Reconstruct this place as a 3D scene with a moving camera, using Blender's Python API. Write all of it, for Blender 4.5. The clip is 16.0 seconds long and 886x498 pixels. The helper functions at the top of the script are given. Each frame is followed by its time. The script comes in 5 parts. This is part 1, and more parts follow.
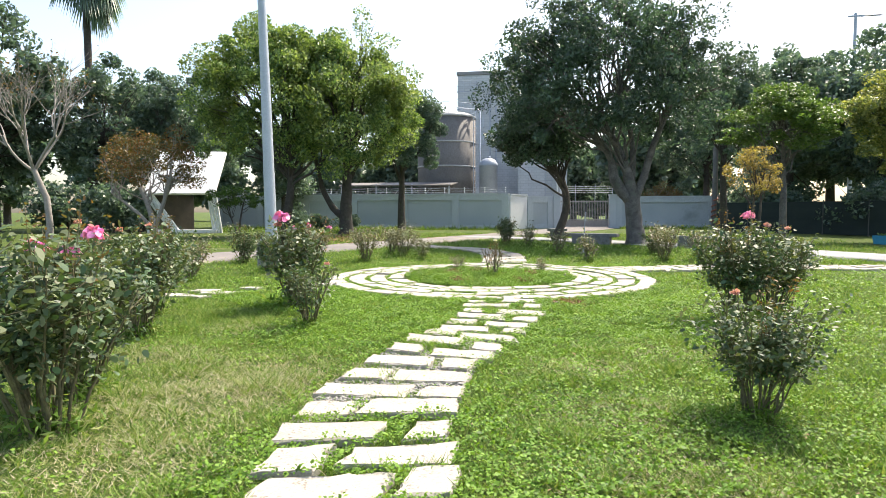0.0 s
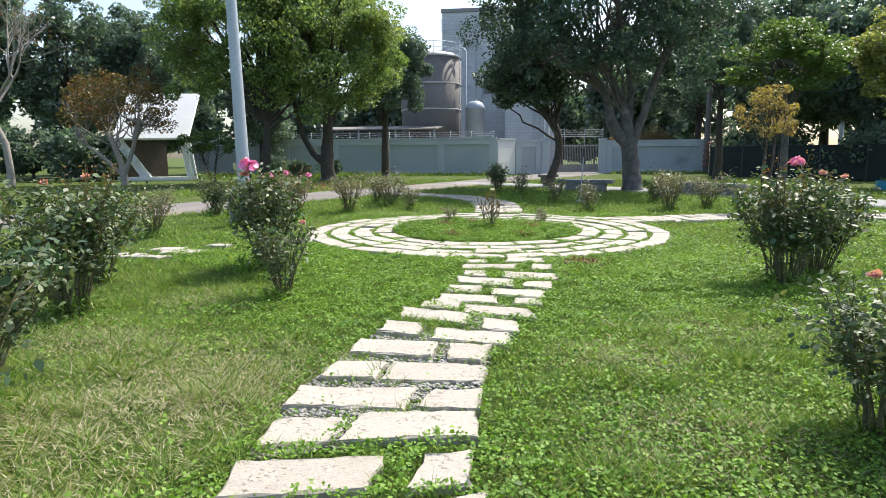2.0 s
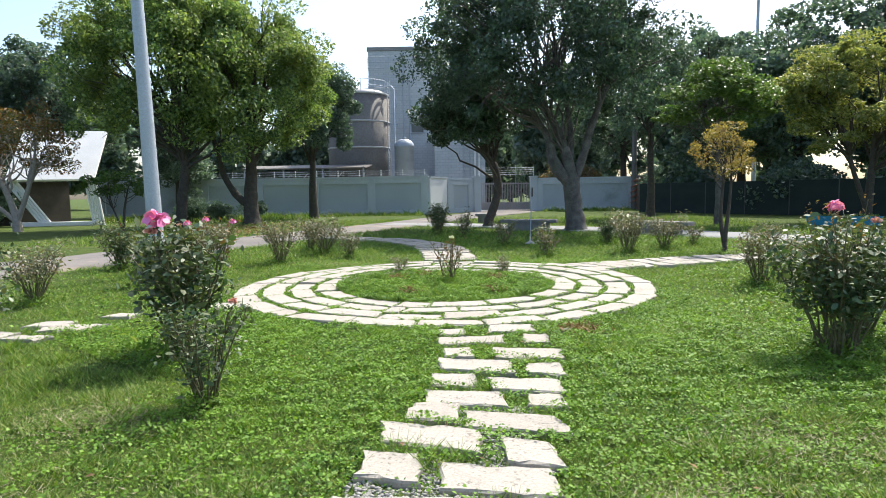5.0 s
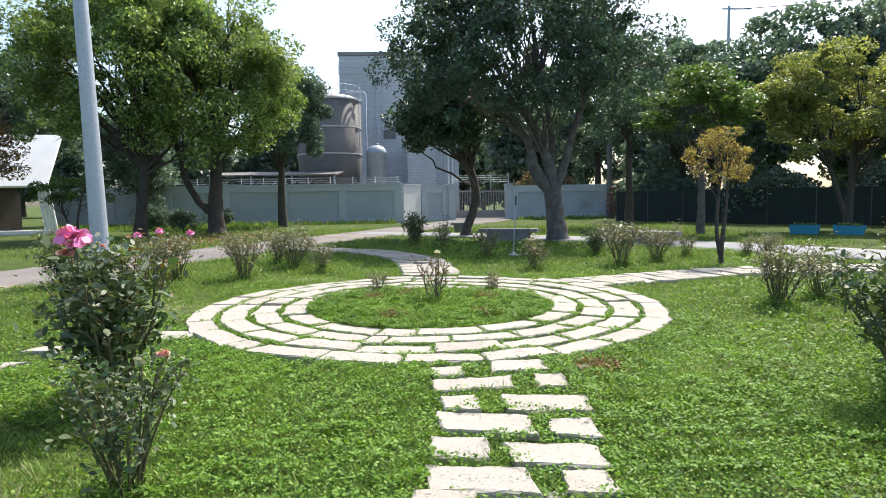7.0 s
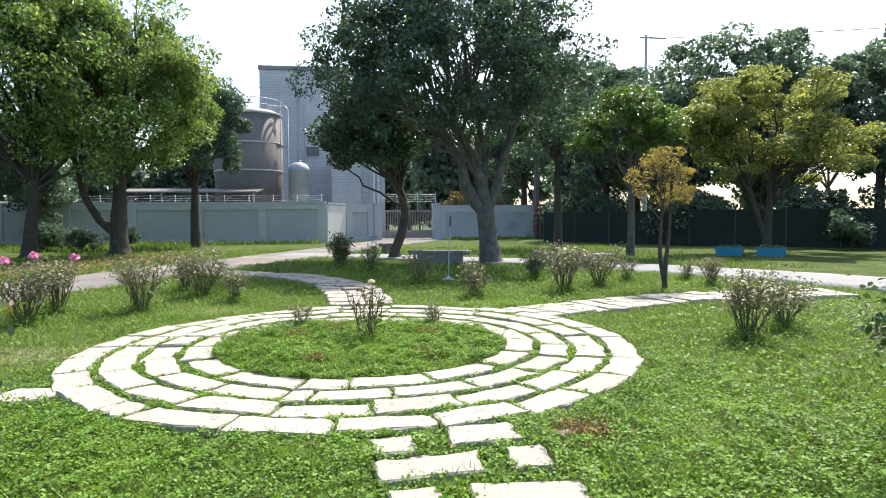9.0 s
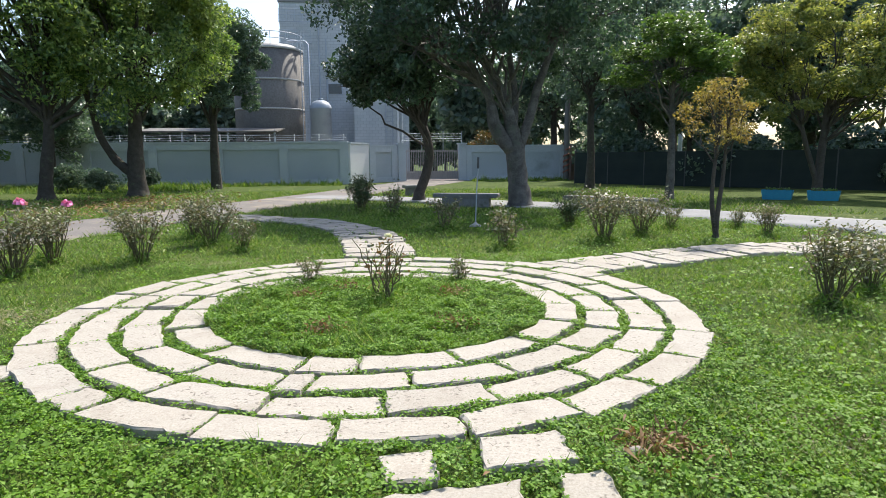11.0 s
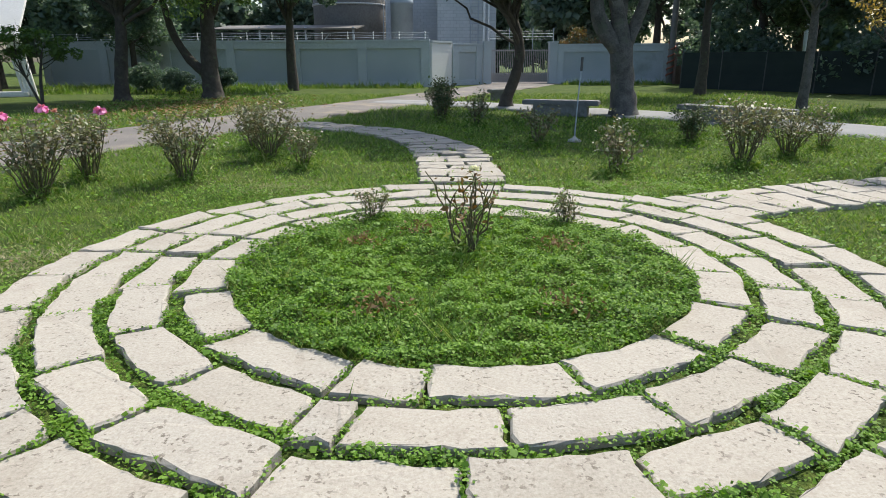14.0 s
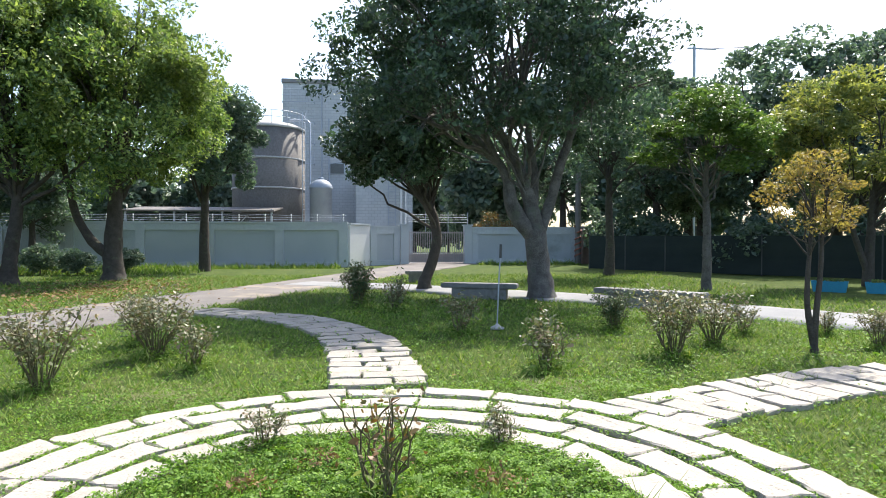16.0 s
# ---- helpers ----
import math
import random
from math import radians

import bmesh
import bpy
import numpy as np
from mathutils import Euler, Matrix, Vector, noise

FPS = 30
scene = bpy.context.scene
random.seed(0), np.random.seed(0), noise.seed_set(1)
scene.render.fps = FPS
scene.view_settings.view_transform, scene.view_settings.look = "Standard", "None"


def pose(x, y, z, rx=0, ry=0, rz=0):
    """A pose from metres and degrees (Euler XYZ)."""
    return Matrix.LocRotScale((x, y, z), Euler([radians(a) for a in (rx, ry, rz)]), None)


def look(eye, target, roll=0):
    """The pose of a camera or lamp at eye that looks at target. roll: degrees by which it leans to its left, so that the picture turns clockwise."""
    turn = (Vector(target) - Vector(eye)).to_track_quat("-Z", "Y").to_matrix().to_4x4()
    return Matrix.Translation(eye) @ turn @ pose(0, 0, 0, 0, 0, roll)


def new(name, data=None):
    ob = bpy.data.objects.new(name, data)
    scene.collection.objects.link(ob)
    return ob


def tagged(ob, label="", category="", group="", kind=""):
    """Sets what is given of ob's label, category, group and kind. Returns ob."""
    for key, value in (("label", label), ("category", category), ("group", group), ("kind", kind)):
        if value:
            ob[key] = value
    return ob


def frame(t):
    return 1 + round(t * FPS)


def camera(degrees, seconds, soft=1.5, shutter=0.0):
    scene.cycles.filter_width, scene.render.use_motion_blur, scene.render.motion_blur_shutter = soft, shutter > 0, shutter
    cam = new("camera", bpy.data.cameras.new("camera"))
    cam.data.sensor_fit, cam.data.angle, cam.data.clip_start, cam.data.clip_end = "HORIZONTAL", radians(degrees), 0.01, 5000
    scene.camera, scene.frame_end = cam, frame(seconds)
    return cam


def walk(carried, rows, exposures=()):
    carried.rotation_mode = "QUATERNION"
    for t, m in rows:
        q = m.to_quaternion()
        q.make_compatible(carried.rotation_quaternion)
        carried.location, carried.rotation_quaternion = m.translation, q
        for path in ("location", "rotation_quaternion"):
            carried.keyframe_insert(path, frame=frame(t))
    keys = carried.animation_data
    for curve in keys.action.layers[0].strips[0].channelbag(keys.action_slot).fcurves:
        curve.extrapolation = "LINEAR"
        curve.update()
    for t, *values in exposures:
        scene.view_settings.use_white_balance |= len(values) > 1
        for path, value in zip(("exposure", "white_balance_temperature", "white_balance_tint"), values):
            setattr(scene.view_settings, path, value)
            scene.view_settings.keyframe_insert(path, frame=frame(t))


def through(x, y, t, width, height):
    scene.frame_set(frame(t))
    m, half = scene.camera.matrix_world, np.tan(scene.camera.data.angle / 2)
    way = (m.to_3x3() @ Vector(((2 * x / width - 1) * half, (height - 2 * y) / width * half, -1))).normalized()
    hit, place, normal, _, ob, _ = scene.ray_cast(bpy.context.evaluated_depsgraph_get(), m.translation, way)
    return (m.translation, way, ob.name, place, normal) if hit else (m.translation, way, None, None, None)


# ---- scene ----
cam = camera(70.5, 16.0, 0.6)
PATH = [
    (0, (1.273, 2.325, 1.323), (0.959, 4.296, 1.203), -0.1),
    (0.5, (1.261, 2.647, 1.328), (0.903, 4.612, 1.216), 0.3),
    (1, (1.213, 2.906, 1.308), (0.828, 4.851, 1.045), 1.5),
    (1.5, (1.085, 3.158, 1.337), (0.751, 5.114, 1.089), 0.0),
    (2, (0.947, 3.455, 1.34), (0.686, 5.416, 1.047), -0.3),
    (2.5, (0.846, 3.734, 1.352), (0.49, 5.685, 1.091), 2.4),
    (3, (0.715, 3.987, 1.362), (0.414, 5.945, 1.086), 0.8),
    (3.5, (0.595, 4.222, 1.387), (0.426, 6.194, 1.099), 0.6),
    (4, (0.506, 4.442, 1.416), (0.254, 6.411, 1.174), 0.5),
    (4.5, (0.425, 4.677, 1.432), (0.281, 6.663, 1.25), -0.3),
    (6.8, (0.158, 5.891, 1.458), (0.268, 7.881, 1.285), -0.6),
    (7, (0.148, 6.008, 1.467), (0.214, 8.0, 1.311), -0.8),
    (7.5, (0.109, 6.356, 1.46), (0.176, 8.351, 1.332), -1.1),
    (8, (0.061, 6.677, 1.464), (0.222, 8.668, 1.379), -1.1),
    (8.5, (0.031, 6.938, 1.474), (0.307, 8.914, 1.345), -0.8),
    (8.7, (0.036, 7.038, 1.479), (0.344, 9.012, 1.384), -0.4),
    (10.8, (0.193, 8.158, 1.527), (0.449, 10.125, 1.27), -0.3),
    (11, (0.192, 8.274, 1.521), (0.416, 10.241, 1.236), -0.4),
    (11.5, (0.208, 8.588, 1.509), (0.351, 10.567, 1.263), -0.3),
    (12, (0.203, 8.888, 1.499), (0.37, 10.845, 1.121), 0.5),
    (12.5, (0.242, 9.212, 1.484), (0.308, 11.168, 1.072), 0.5),
    (13, (0.227, 9.514, 1.505), (0.28, 11.467, 1.077), 1.3),
    (13.5, (0.193, 9.8, 1.491), (0.262, 11.698, 0.863), -0.1),
    (14, (0.2, 10.058, 1.512), (0.168, 11.972, 0.934), -0.2),
    (14.5, (0.238, 10.25, 1.543), (0.274, 12.204, 1.119), -0.4),
    (15, (0.249, 10.461, 1.59), (0.437, 12.442, 1.382), -0.8),
    (15.5, (0.202, 10.626, 1.618), (0.447, 12.606, 1.481), -0.6),
    (16, (0.246, 10.935, 1.645), (0.471, 12.922, 1.613), 0.1),
]
EXPOSURES = [(0.0, 1.36, 7050, 11), (0.8, 1.25, 7000, 11), (1.5, 1.02, 6600, 10), (4.0, 1.0, 6500, 8), (7.0, 1.0, 6500, 10), (8.5, 1.18, 6600, 10), (11.0, 0.86, 6500, 9), (12.5, 0.73, 6500, 7),
             (13.5, 0.58, 6500, 7), (14.2, 0.57, 6500, 7), (15.0, 0.88, 6500, 8), (16.0, 1.2, 6500, 10)]
walk(cam, [(t, look(eye, target, roll)) for t, eye, target, roll in PATH], EXPOSURES)

# ---- light ----
SUN_AZ, SUN_EL = radians(37), radians(54)   # from +y towards +x; height above the horizon
SUN_DIR = Vector((math.sin(SUN_AZ) * math.cos(SUN_EL), math.cos(SUN_AZ) * math.cos(SUN_EL), math.sin(SUN_EL)))
world = bpy.data.worlds.new("sky")
world.use_nodes = True
scene.world = world
_n = world.node_tree.nodes
_sky = _n.new("ShaderNodeTexSky")
_sky.sky_type, _sky.sun_disc = "NISHITA", False
_sky.sun_elevation, _sky.sun_rotation = SUN_EL, SUN_AZ
_sky.air_density, _sky.dust_density, _sky.ozone_density = 1.0, 2.6, 1.5
_n["Background"].inputs["Strength"].default_value = 0.15
world.node_tree.links.new(_sky.outputs[0], _n["Background"].inputs["Color"])
sun = new("sun", bpy.data.lights.new("sun", "SUN"))
sun.data.energy, sun.data.angle, sun.data.color = 3.5, radians(0.6), (1.0, 0.945, 0.85)
sun.matrix_world = look(SUN_DIR * 100, (0, 0, 0))

# ---- materials ----
def nodes_of(name):
    m = bpy.data.materials.new(name)
    m.use_nodes = True
    t = m.node_tree
    return m, t, t.nodes["Principled BSDF"], t.nodes["Material Output"]


def ramp(t, fac, stops):
    r = t.nodes.new("ShaderNodeValToRGB")
    e = r.color_ramp.elements
    while len(e) < len(stops):
        e.new(0.5)
    for k, (p, c) in zip(e, stops):
        k.position, k.color = p, (*c, 1)
    t.links.new(fac, r.inputs[0])
    return r.outputs[0]


def noise_tex(t, scale, detail=4, rough=0.6, kind="Object"):
    c = t.nodes.new("ShaderNodeTexCoord")
    n = t.nodes.new("ShaderNodeTexNoise")
    n.inputs["Scale"].default_value, n.inputs["Detail"].default_value, n.inputs["Roughness"].default_value = scale, detail, rough
    if kind == "World":
        c = t.nodes.new("ShaderNodeNewGeometry")
        kind = "Position"
    t.links.new(c.outputs[kind], n.inputs["Vector"])
    return n.outputs["Fac"]


def mixed(t, fac, a, b, mode="MIX"):
    x = t.nodes.new("ShaderNodeMix")
    x.data_type, x.blend_type = "RGBA", mode
    if isinstance(fac, float):
        x.inputs[0].default_value = fac
    else:
        t.links.new(fac, x.inputs[0])
    for k, v in ((6, a), (7, b)):
        if isinstance(v, tuple):
            x.inputs[k].default_value = (*v, 1)
        else:
            t.links.new(v, x.inputs[k])
    return x.outputs[2]


def bump(t, shader, height, strength, dist):
    b = t.nodes.new("ShaderNodeBump")
    b.inputs["Strength"].default_value, b.inputs["Distance"].default_value = strength, dist
    t.links.new(height, b.inputs["Height"])
    t.links.new(b.outputs[0], shader.inputs["Normal"])


def surface(name, a, b, scale=3.0, fine=40.0, rough=0.8, metal=0.0, relief=0.3, dist=0.01, stain=None, stain_at=0.62):
    """Two tones in broad patches, a finer grain over them, stains and relief."""
    m, t, p, _ = nodes_of(name)
    col = ramp(t, noise_tex(t, scale), [(0.35, a), (0.65, b)])
    f = noise_tex(t, fine, 3)
    col = mixed(t, 0.35, col, ramp(t, f, [(0.3, tuple(v * 0.55 for v in a)), (0.7, tuple(min(1, v * 1.25) for v in b))]))
    if stain:
        s = noise_tex(t, scale * 0.6, 6, 0.7)
        col = mixed(t, ramp(t, s, [(stain_at - 0.06, (0, 0, 0)), (stain_at + 0.08, (1, 1, 1))]), col, stain)
    t.links.new(col, p.inputs["Base Color"])
    p.inputs["Roughness"].default_value, p.inputs["Metallic"].default_value = rough, metal
    if relief:
        bump(t, p, f, relief, dist)
    return m


def leafy(name, colours, through=0.35, rough=0.45, patch=0.6, tint=None, gloss=0.5, at=0.42, glow=(1.0, 1.0, 0.45)):
    """Leaves that let some of the light through; each leaf has its own tone, with drifts of tone across the plant."""
    m, t, p, out = nodes_of(name)
    g = t.nodes.new("ShaderNodeNewGeometry")
    n = len(colours)
    col = ramp(t, g.outputs["Random Per Island"], [((i + 0.5) / n, c) for i, c in enumerate(colours)])
    if tint:
        col = mixed(t, ramp(t, noise_tex(t, patch, 3), [(at, (0, 0, 0)), (at + 0.2, (1, 1, 1))]), col, mixed(t, 0.7, col, tint))
    t.links.new(col, p.inputs["Base Color"])
    p.inputs["Roughness"].default_value = rough
    p.inputs["Specular IOR Level"].default_value = gloss
    tr = t.nodes.new("ShaderNodeBsdfTranslucent")
    t.links.new(mixed(t, 1.0, col, glow, "MULTIPLY"), tr.inputs["Color"])
    mx = t.nodes.new("ShaderNodeMixShader")
    mx.inputs[0].default_value = through
    t.links.new(p.outputs[0], mx.inputs[1])
    t.links.new(tr.outputs[0], mx.inputs[2])
    t.links.new(mx.outputs[0], out.inputs["Surface"])
    return m


def stone_material():
    m, t, p, _ = nodes_of("cream_granite")
    info = t.nodes.new("ShaderNodeObjectInfo")
    base = ramp(t, info.outputs["Random"], [(0.0, (0.32, 0.288, 0.24)), (0.5, (0.395, 0.357, 0.30)), (1.0, (0.36, 0.333, 0.29))])
    grain = noise_tex(t, 70, 5, 0.7, "World")
    col = mixed(t, 0.5, base, ramp(t, grain, [(0.32, (0.22, 0.195, 0.16)), (0.5, (0.36, 0.33, 0.285)), (0.68, (0.47, 0.44, 0.39))]))
    pits = ramp(t, noise_tex(t, 42, 2, 0.5, "World"), [(0.585, (0, 0, 0)), (0.64, (1, 1, 1))])
    sparse = ramp(t, noise_tex(t, 5, 5, 0.7, "World"), [(0.46, (0.08, 0.08, 0.08)), (0.62, (0.85, 0.85, 0.85))])
    pit = mixed(t, 1.0, pits, sparse, "MULTIPLY")
    col = mixed(t, pit, col, (0.11, 0.09, 0.07))
    dirt = ramp(t, noise_tex(t, 2.3, 6, 0.7, "World"), [(0.52, (0, 0, 0)), (0.78, (0.55, 0.55, 0.55))])
    col = mixed(t, dirt, col, (0.22, 0.18, 0.135))
    t.links.new(col, p.inputs["Base Color"])
    p.inputs["Roughness"].default_value = 0.9
    bump(t, p, noise_tex(t, 30, 6, 0.75, "World"), 0.55, 0.006)
    return m


def turf_material():
    """Soil and thatch under the grass: greens, straw and bare earth in drifts."""
    m, t, p, _ = nodes_of("turf")
    green = ramp(t, noise_tex(t, 14, 5), [(0.3, (0.030, 0.045, 0.008)), (0.5, (0.070, 0.105, 0.018)), (0.7, (0.14, 0.17, 0.04))])
    straw = ramp(t, noise_tex(t, 22, 5), [(0.3, (0.10, 0.10, 0.04)), (0.6, (0.20, 0.18, 0.09)), (0.75, (0.26, 0.22, 0.13))])
    green = mixed(t, ramp(t, noise_tex(t, 1.3, 4, 0.6), [(0.42, (0, 0, 0)), (0.62, (0.6, 0.6, 0.6))]), green, (0.03, 0.06, 0.012))
    col = mixed(t, ramp(t, noise_tex(t, 0.55, 5, 0.65), [(0.58, (0, 0, 0)), (0.78, (0.7, 0.7, 0.7))]), green, straw)
    t.links.new(col, p.inputs["Base Color"])
    p.inputs["Roughness"].default_value = 0.95
    p.inputs["Specular IOR Level"].default_value = 0.2
    bump(t, p, noise_tex(t, 60, 4), 0.8, 0.03)
    return m


def tile_wall(name, a, b, joint, w, h):
    """Small glazed facing tiles on a wall too far off to pick them apart."""
    m, t, p, _ = nodes_of(name)
    c = t.nodes.new("ShaderNodeTexCoord")
    sep = t.nodes.new("ShaderNodeSeparateXYZ")
    com = t.nodes.new("ShaderNodeCombineXYZ")
    add = t.nodes.new("ShaderNodeMath")
    t.links.new(c.outputs["Object"], sep.inputs[0])
    t.links.new(sep.outputs["X"], add.inputs[0])
    t.links.new(sep.outputs["Y"], add.inputs[1])
    t.links.new(add.outputs[0], com.inputs["X"])
    t.links.new(sep.outputs["Z"], com.inputs["Y"])
    br = t.nodes.new("ShaderNodeTexBrick")
    br.inputs["Scale"].default_value = 1.0
    br.inputs["Brick Width"].default_value, br.inputs["Row Height"].default_value = w, h
    br.inputs["Mortar Size"].default_value = 0.012
    br.inputs["Color1"].default_value, br.inputs["Color2"].default_value, br.inputs["Mortar"].default_value = (*a, 1), (*b, 1), (*joint, 1)
    t.links.new(com.outputs[0], br.inputs["Vector"])
    col = mixed(t, ramp(t, noise_tex(t, 0.5, 6, 0.7), [(0.45, (0, 0, 0)), (0.75, (0.5, 0.5, 0.5))]), br.outputs["Color"], joint)
    t.links.new(col, p.inputs["Base Color"])
    p.inputs["Roughness"].default_value = 0.5
    return m


TURF = turf_material()
STONE = stone_material()
ASPHALT = surface("worn_asphalt", (0.13, 0.12, 0.115), (0.20, 0.18, 0.165), 0.7, 70, 0.9, 0, 0.5, 0.006, (0.30, 0.25, 0.19), 0.6)
CONCRETE = surface("pale_concrete", (0.20, 0.205, 0.21), (0.28, 0.28, 0.28), 0.8, 60, 0.9, 0, 0.3, 0.005, (0.26, 0.25, 0.22))
BENCH_STONE = surface("grey_bench_stone", (0.13, 0.13, 0.13), (0.22, 0.22, 0.21), 4, 60, 0.7, 0, 0.3, 0.004, (0.08, 0.09, 0.06))
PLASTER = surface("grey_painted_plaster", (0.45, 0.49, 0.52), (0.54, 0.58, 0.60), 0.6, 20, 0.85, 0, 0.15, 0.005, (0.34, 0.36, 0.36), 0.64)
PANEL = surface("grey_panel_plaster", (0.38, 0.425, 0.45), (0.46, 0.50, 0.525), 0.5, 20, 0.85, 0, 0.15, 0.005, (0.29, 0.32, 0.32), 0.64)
WHITE_PAINT = surface("white_paint", (0.72, 0.73, 0.72), (0.80, 0.80, 0.79), 1.0, 30, 0.6, 0, 0.08, 0.003, (0.50, 0.48, 0.44), 0.66)
STEEL = surface("galvanised_steel", (0.36, 0.40, 0.46), (0.44, 0.48, 0.53), 1.2, 40, 0.5, 0.25, 0.05, 0.002, (0.30, 0.31, 0.33), 0.66)
GATE_PAINT = surface("pale_gate_paint", (0.36, 0.34, 0.335), (0.45, 0.42, 0.41), 3, 50, 0.5, 0.1, 0.05, 0.002, (0.38, 0.25, 0.18), 0.68)
TANK = surface("brown_grey_tank_coating", (0.125, 0.115, 0.105), (0.18, 0.165, 0.15), 0.5, 8, 0.75, 0, 0.1, 0.01, (0.10, 0.09, 0.08), 0.58)
TANK_TRIM = surface("pale_tank_trim", (0.36, 0.35, 0.335), (0.45, 0.44, 0.42), 1.5, 20, 0.6, 0, 0.05, 0.003)
VESSEL = surface("blue_grey_vessel_paint", (0.27, 0.31, 0.36), (0.34, 0.38, 0.43), 1.0, 20, 0.5, 0.1, 0.05, 0.003, (0.22, 0.24, 0.26))
FACADE = tile_wall("grey_facing_tiles", (0.46, 0.49, 0.50), (0.52, 0.54, 0.55), (0.34, 0.36, 0.37), 0.48, 0.24)
DARK_STEEL = surface("dark_steel", (0.05, 0.055, 0.06), (0.10, 0.10, 0.10), 3, 40, 0.6, 0.3, 0.1, 0.003)
WINDOW_DARK = surface("dark_window_glass", (0.05, 0.06, 0.07), (0.08, 0.09, 0.10), 1, 10, 0.12, 0, 0.0)
BARK_DARK = surface("dark_bark", (0.045, 0.038, 0.032), (0.09, 0.078, 0.066), 6, 40, 0.95, 0, 0.9, 0.03, (0.10, 0.12, 0.07), 0.62)
BARK_GREY = surface("grey_bark", (0.05, 0.046, 0.042), (0.17, 0.16, 0.15), 4, 30, 0.95, 0, 0.9, 0.03, (0.10, 0.11, 0.085), 0.60)
BARK_PALE = surface("pale_bark", (0.22, 0.195, 0.17), (0.33, 0.30, 0.265), 6, 40, 0.9, 0, 0.5, 0.01)
STEM = surface("woody_stem", (0.09, 0.07, 0.04), (0.16, 0.15, 0.07), 12, 60, 0.8, 0, 0.3, 0.004)
NET = surface("dark_green_netting", (0.012, 0.022, 0.022), (0.022, 0.034, 0.032), 2, 80, 0.9, 0, 0.3, 0.004)
PLANTER = surface("blue_plastic", (0.02, 0.22, 0.36), (0.03, 0.28, 0.42), 4, 40, 0.5, 0, 0.05, 0.002, (0.05, 0.12, 0.15), 0.66)
PEBBLE = surface("grey_pebbles", (0.22, 0.21, 0.19), (0.40, 0.38, 0.35), 6, 60, 0.85, 0, 0.2, 0.003)
STRIPE_RED = surface("dull_red_band", (0.24, 0.07, 0.04), (0.32, 0.10, 0.06), 6, 40, 0.6, 0, 0.05, 0.002)
BROWN_PILLAR = surface("brown_brick_facing", (0.20, 0.13, 0.10), (0.28, 0.19, 0.14), 5, 40, 0.85, 0, 0.2, 0.006)
STRAW = leafy("pale_straw", [(0.42, 0.38, 0.25), (0.52, 0.48, 0.35), (0.32, 0.28, 0.16), (0.24, 0.28, 0.10)], 0.25, 0.7, 2.0, None, 0.2)
DRY = leafy("dry_straw", [(0.22, 0.13, 0.06), (0.33, 0.22, 0.11), (0.16, 0.09, 0.05)], 0.2, 0.8)

BLADE = leafy("lawn_blades", [(0.072, 0.145, 0.022), (0.125, 0.235, 0.040), (0.19, 0.32, 0.066), (0.33, 0.39, 0.15)], 0.42, 0.62, 0.7, (0.30, 0.34, 0.13), 0.25, 0.60)
CLOVER = leafy("clover_leaves", [(0.05, 0.12, 0.015), (0.11, 0.235, 0.026), (0.175, 0.33, 0.043), (0.25, 0.41, 0.075)], 0.42, 0.55, 1.1, (0.19, 0.34, 0.04), 0.3)
ROSE_LEAF = leafy("rose_leaves", [(0.035, 0.075, 0.035), (0.06, 0.12, 0.05), (0.10, 0.175, 0.07), (0.17, 0.20, 0.10)], 0.28, 0.5, 3.0, (0.12, 0.14, 0.06), 0.5)
ROSE_PALE = leafy("pale_rose_leaves", [(0.11, 0.145, 0.075), (0.18, 0.215, 0.11), (0.27, 0.28, 0.17), (0.26, 0.19, 0.13)], 0.3, 0.5, 3.0, (0.20, 0.20, 0.13), 0.5)
PINK = leafy("pink_petals", [(0.82, 0.26, 0.58), (0.88, 0.42, 0.68), (0.78, 0.18, 0.50)], 0.3, 0.6)
CORAL = leafy("coral_petals", [(0.72, 0.34, 0.33), (0.78, 0.48, 0.44), (0.66, 0.28, 0.28)], 0.3, 0.6)
WHITE_PETAL = leafy("white_petals", [(0.85, 0.83, 0.70), (0.80, 0.78, 0.66)], 0.3, 0.6)
FIG_LEAF = leafy("fig_leaves", [(0.045, 0.085, 0.06), (0.065, 0.12, 0.08), (0.09, 0.16, 0.10), (0.12, 0.19, 0.125)], 0.40, 0.42, 0.35, (0.04, 0.065, 0.045), 0.7, glow=(0.9, 1.0, 0.6))
CAMPHOR_LEAF = leafy("camphor_leaves", [(0.075, 0.14, 0.055), (0.13, 0.225, 0.075), (0.22, 0.34, 0.10), (0.40, 0.50, 0.18)], 0.48, 0.42, 0.3, (0.20, 0.24, 0.06), 0.6, at=0.46, glow=(0.97, 1.0, 0.5))
WOODS_LEAF = leafy("woodland_leaves", [(0.08, 0.135, 0.105), (0.115, 0.18, 0.13), (0.155, 0.225, 0.16), (0.20, 0.265, 0.19)], 0.45, 0.42, 0.25, (0.065, 0.105, 0.08), 0.8, glow=(0.9, 1.0, 0.65))
YOUNG_LEAF = leafy("light_green_leaves", [(0.06, 0.125, 0.035), (0.10, 0.185, 0.05), (0.16, 0.25, 0.07)], 0.42, 0.4, 0.6, (0.12, 0.19, 0.06), glow=(0.95, 1.0, 0.5))
YELLOW_LEAF = leafy("yellow_green_leaves", [(0.21, 0.25, 0.08), (0.34, 0.37, 0.12), (0.50, 0.49, 0.21), (0.13, 0.19, 0.08)], 0.48, 0.45, 0.5, (0.13, 0.19, 0.09), at=0.5)
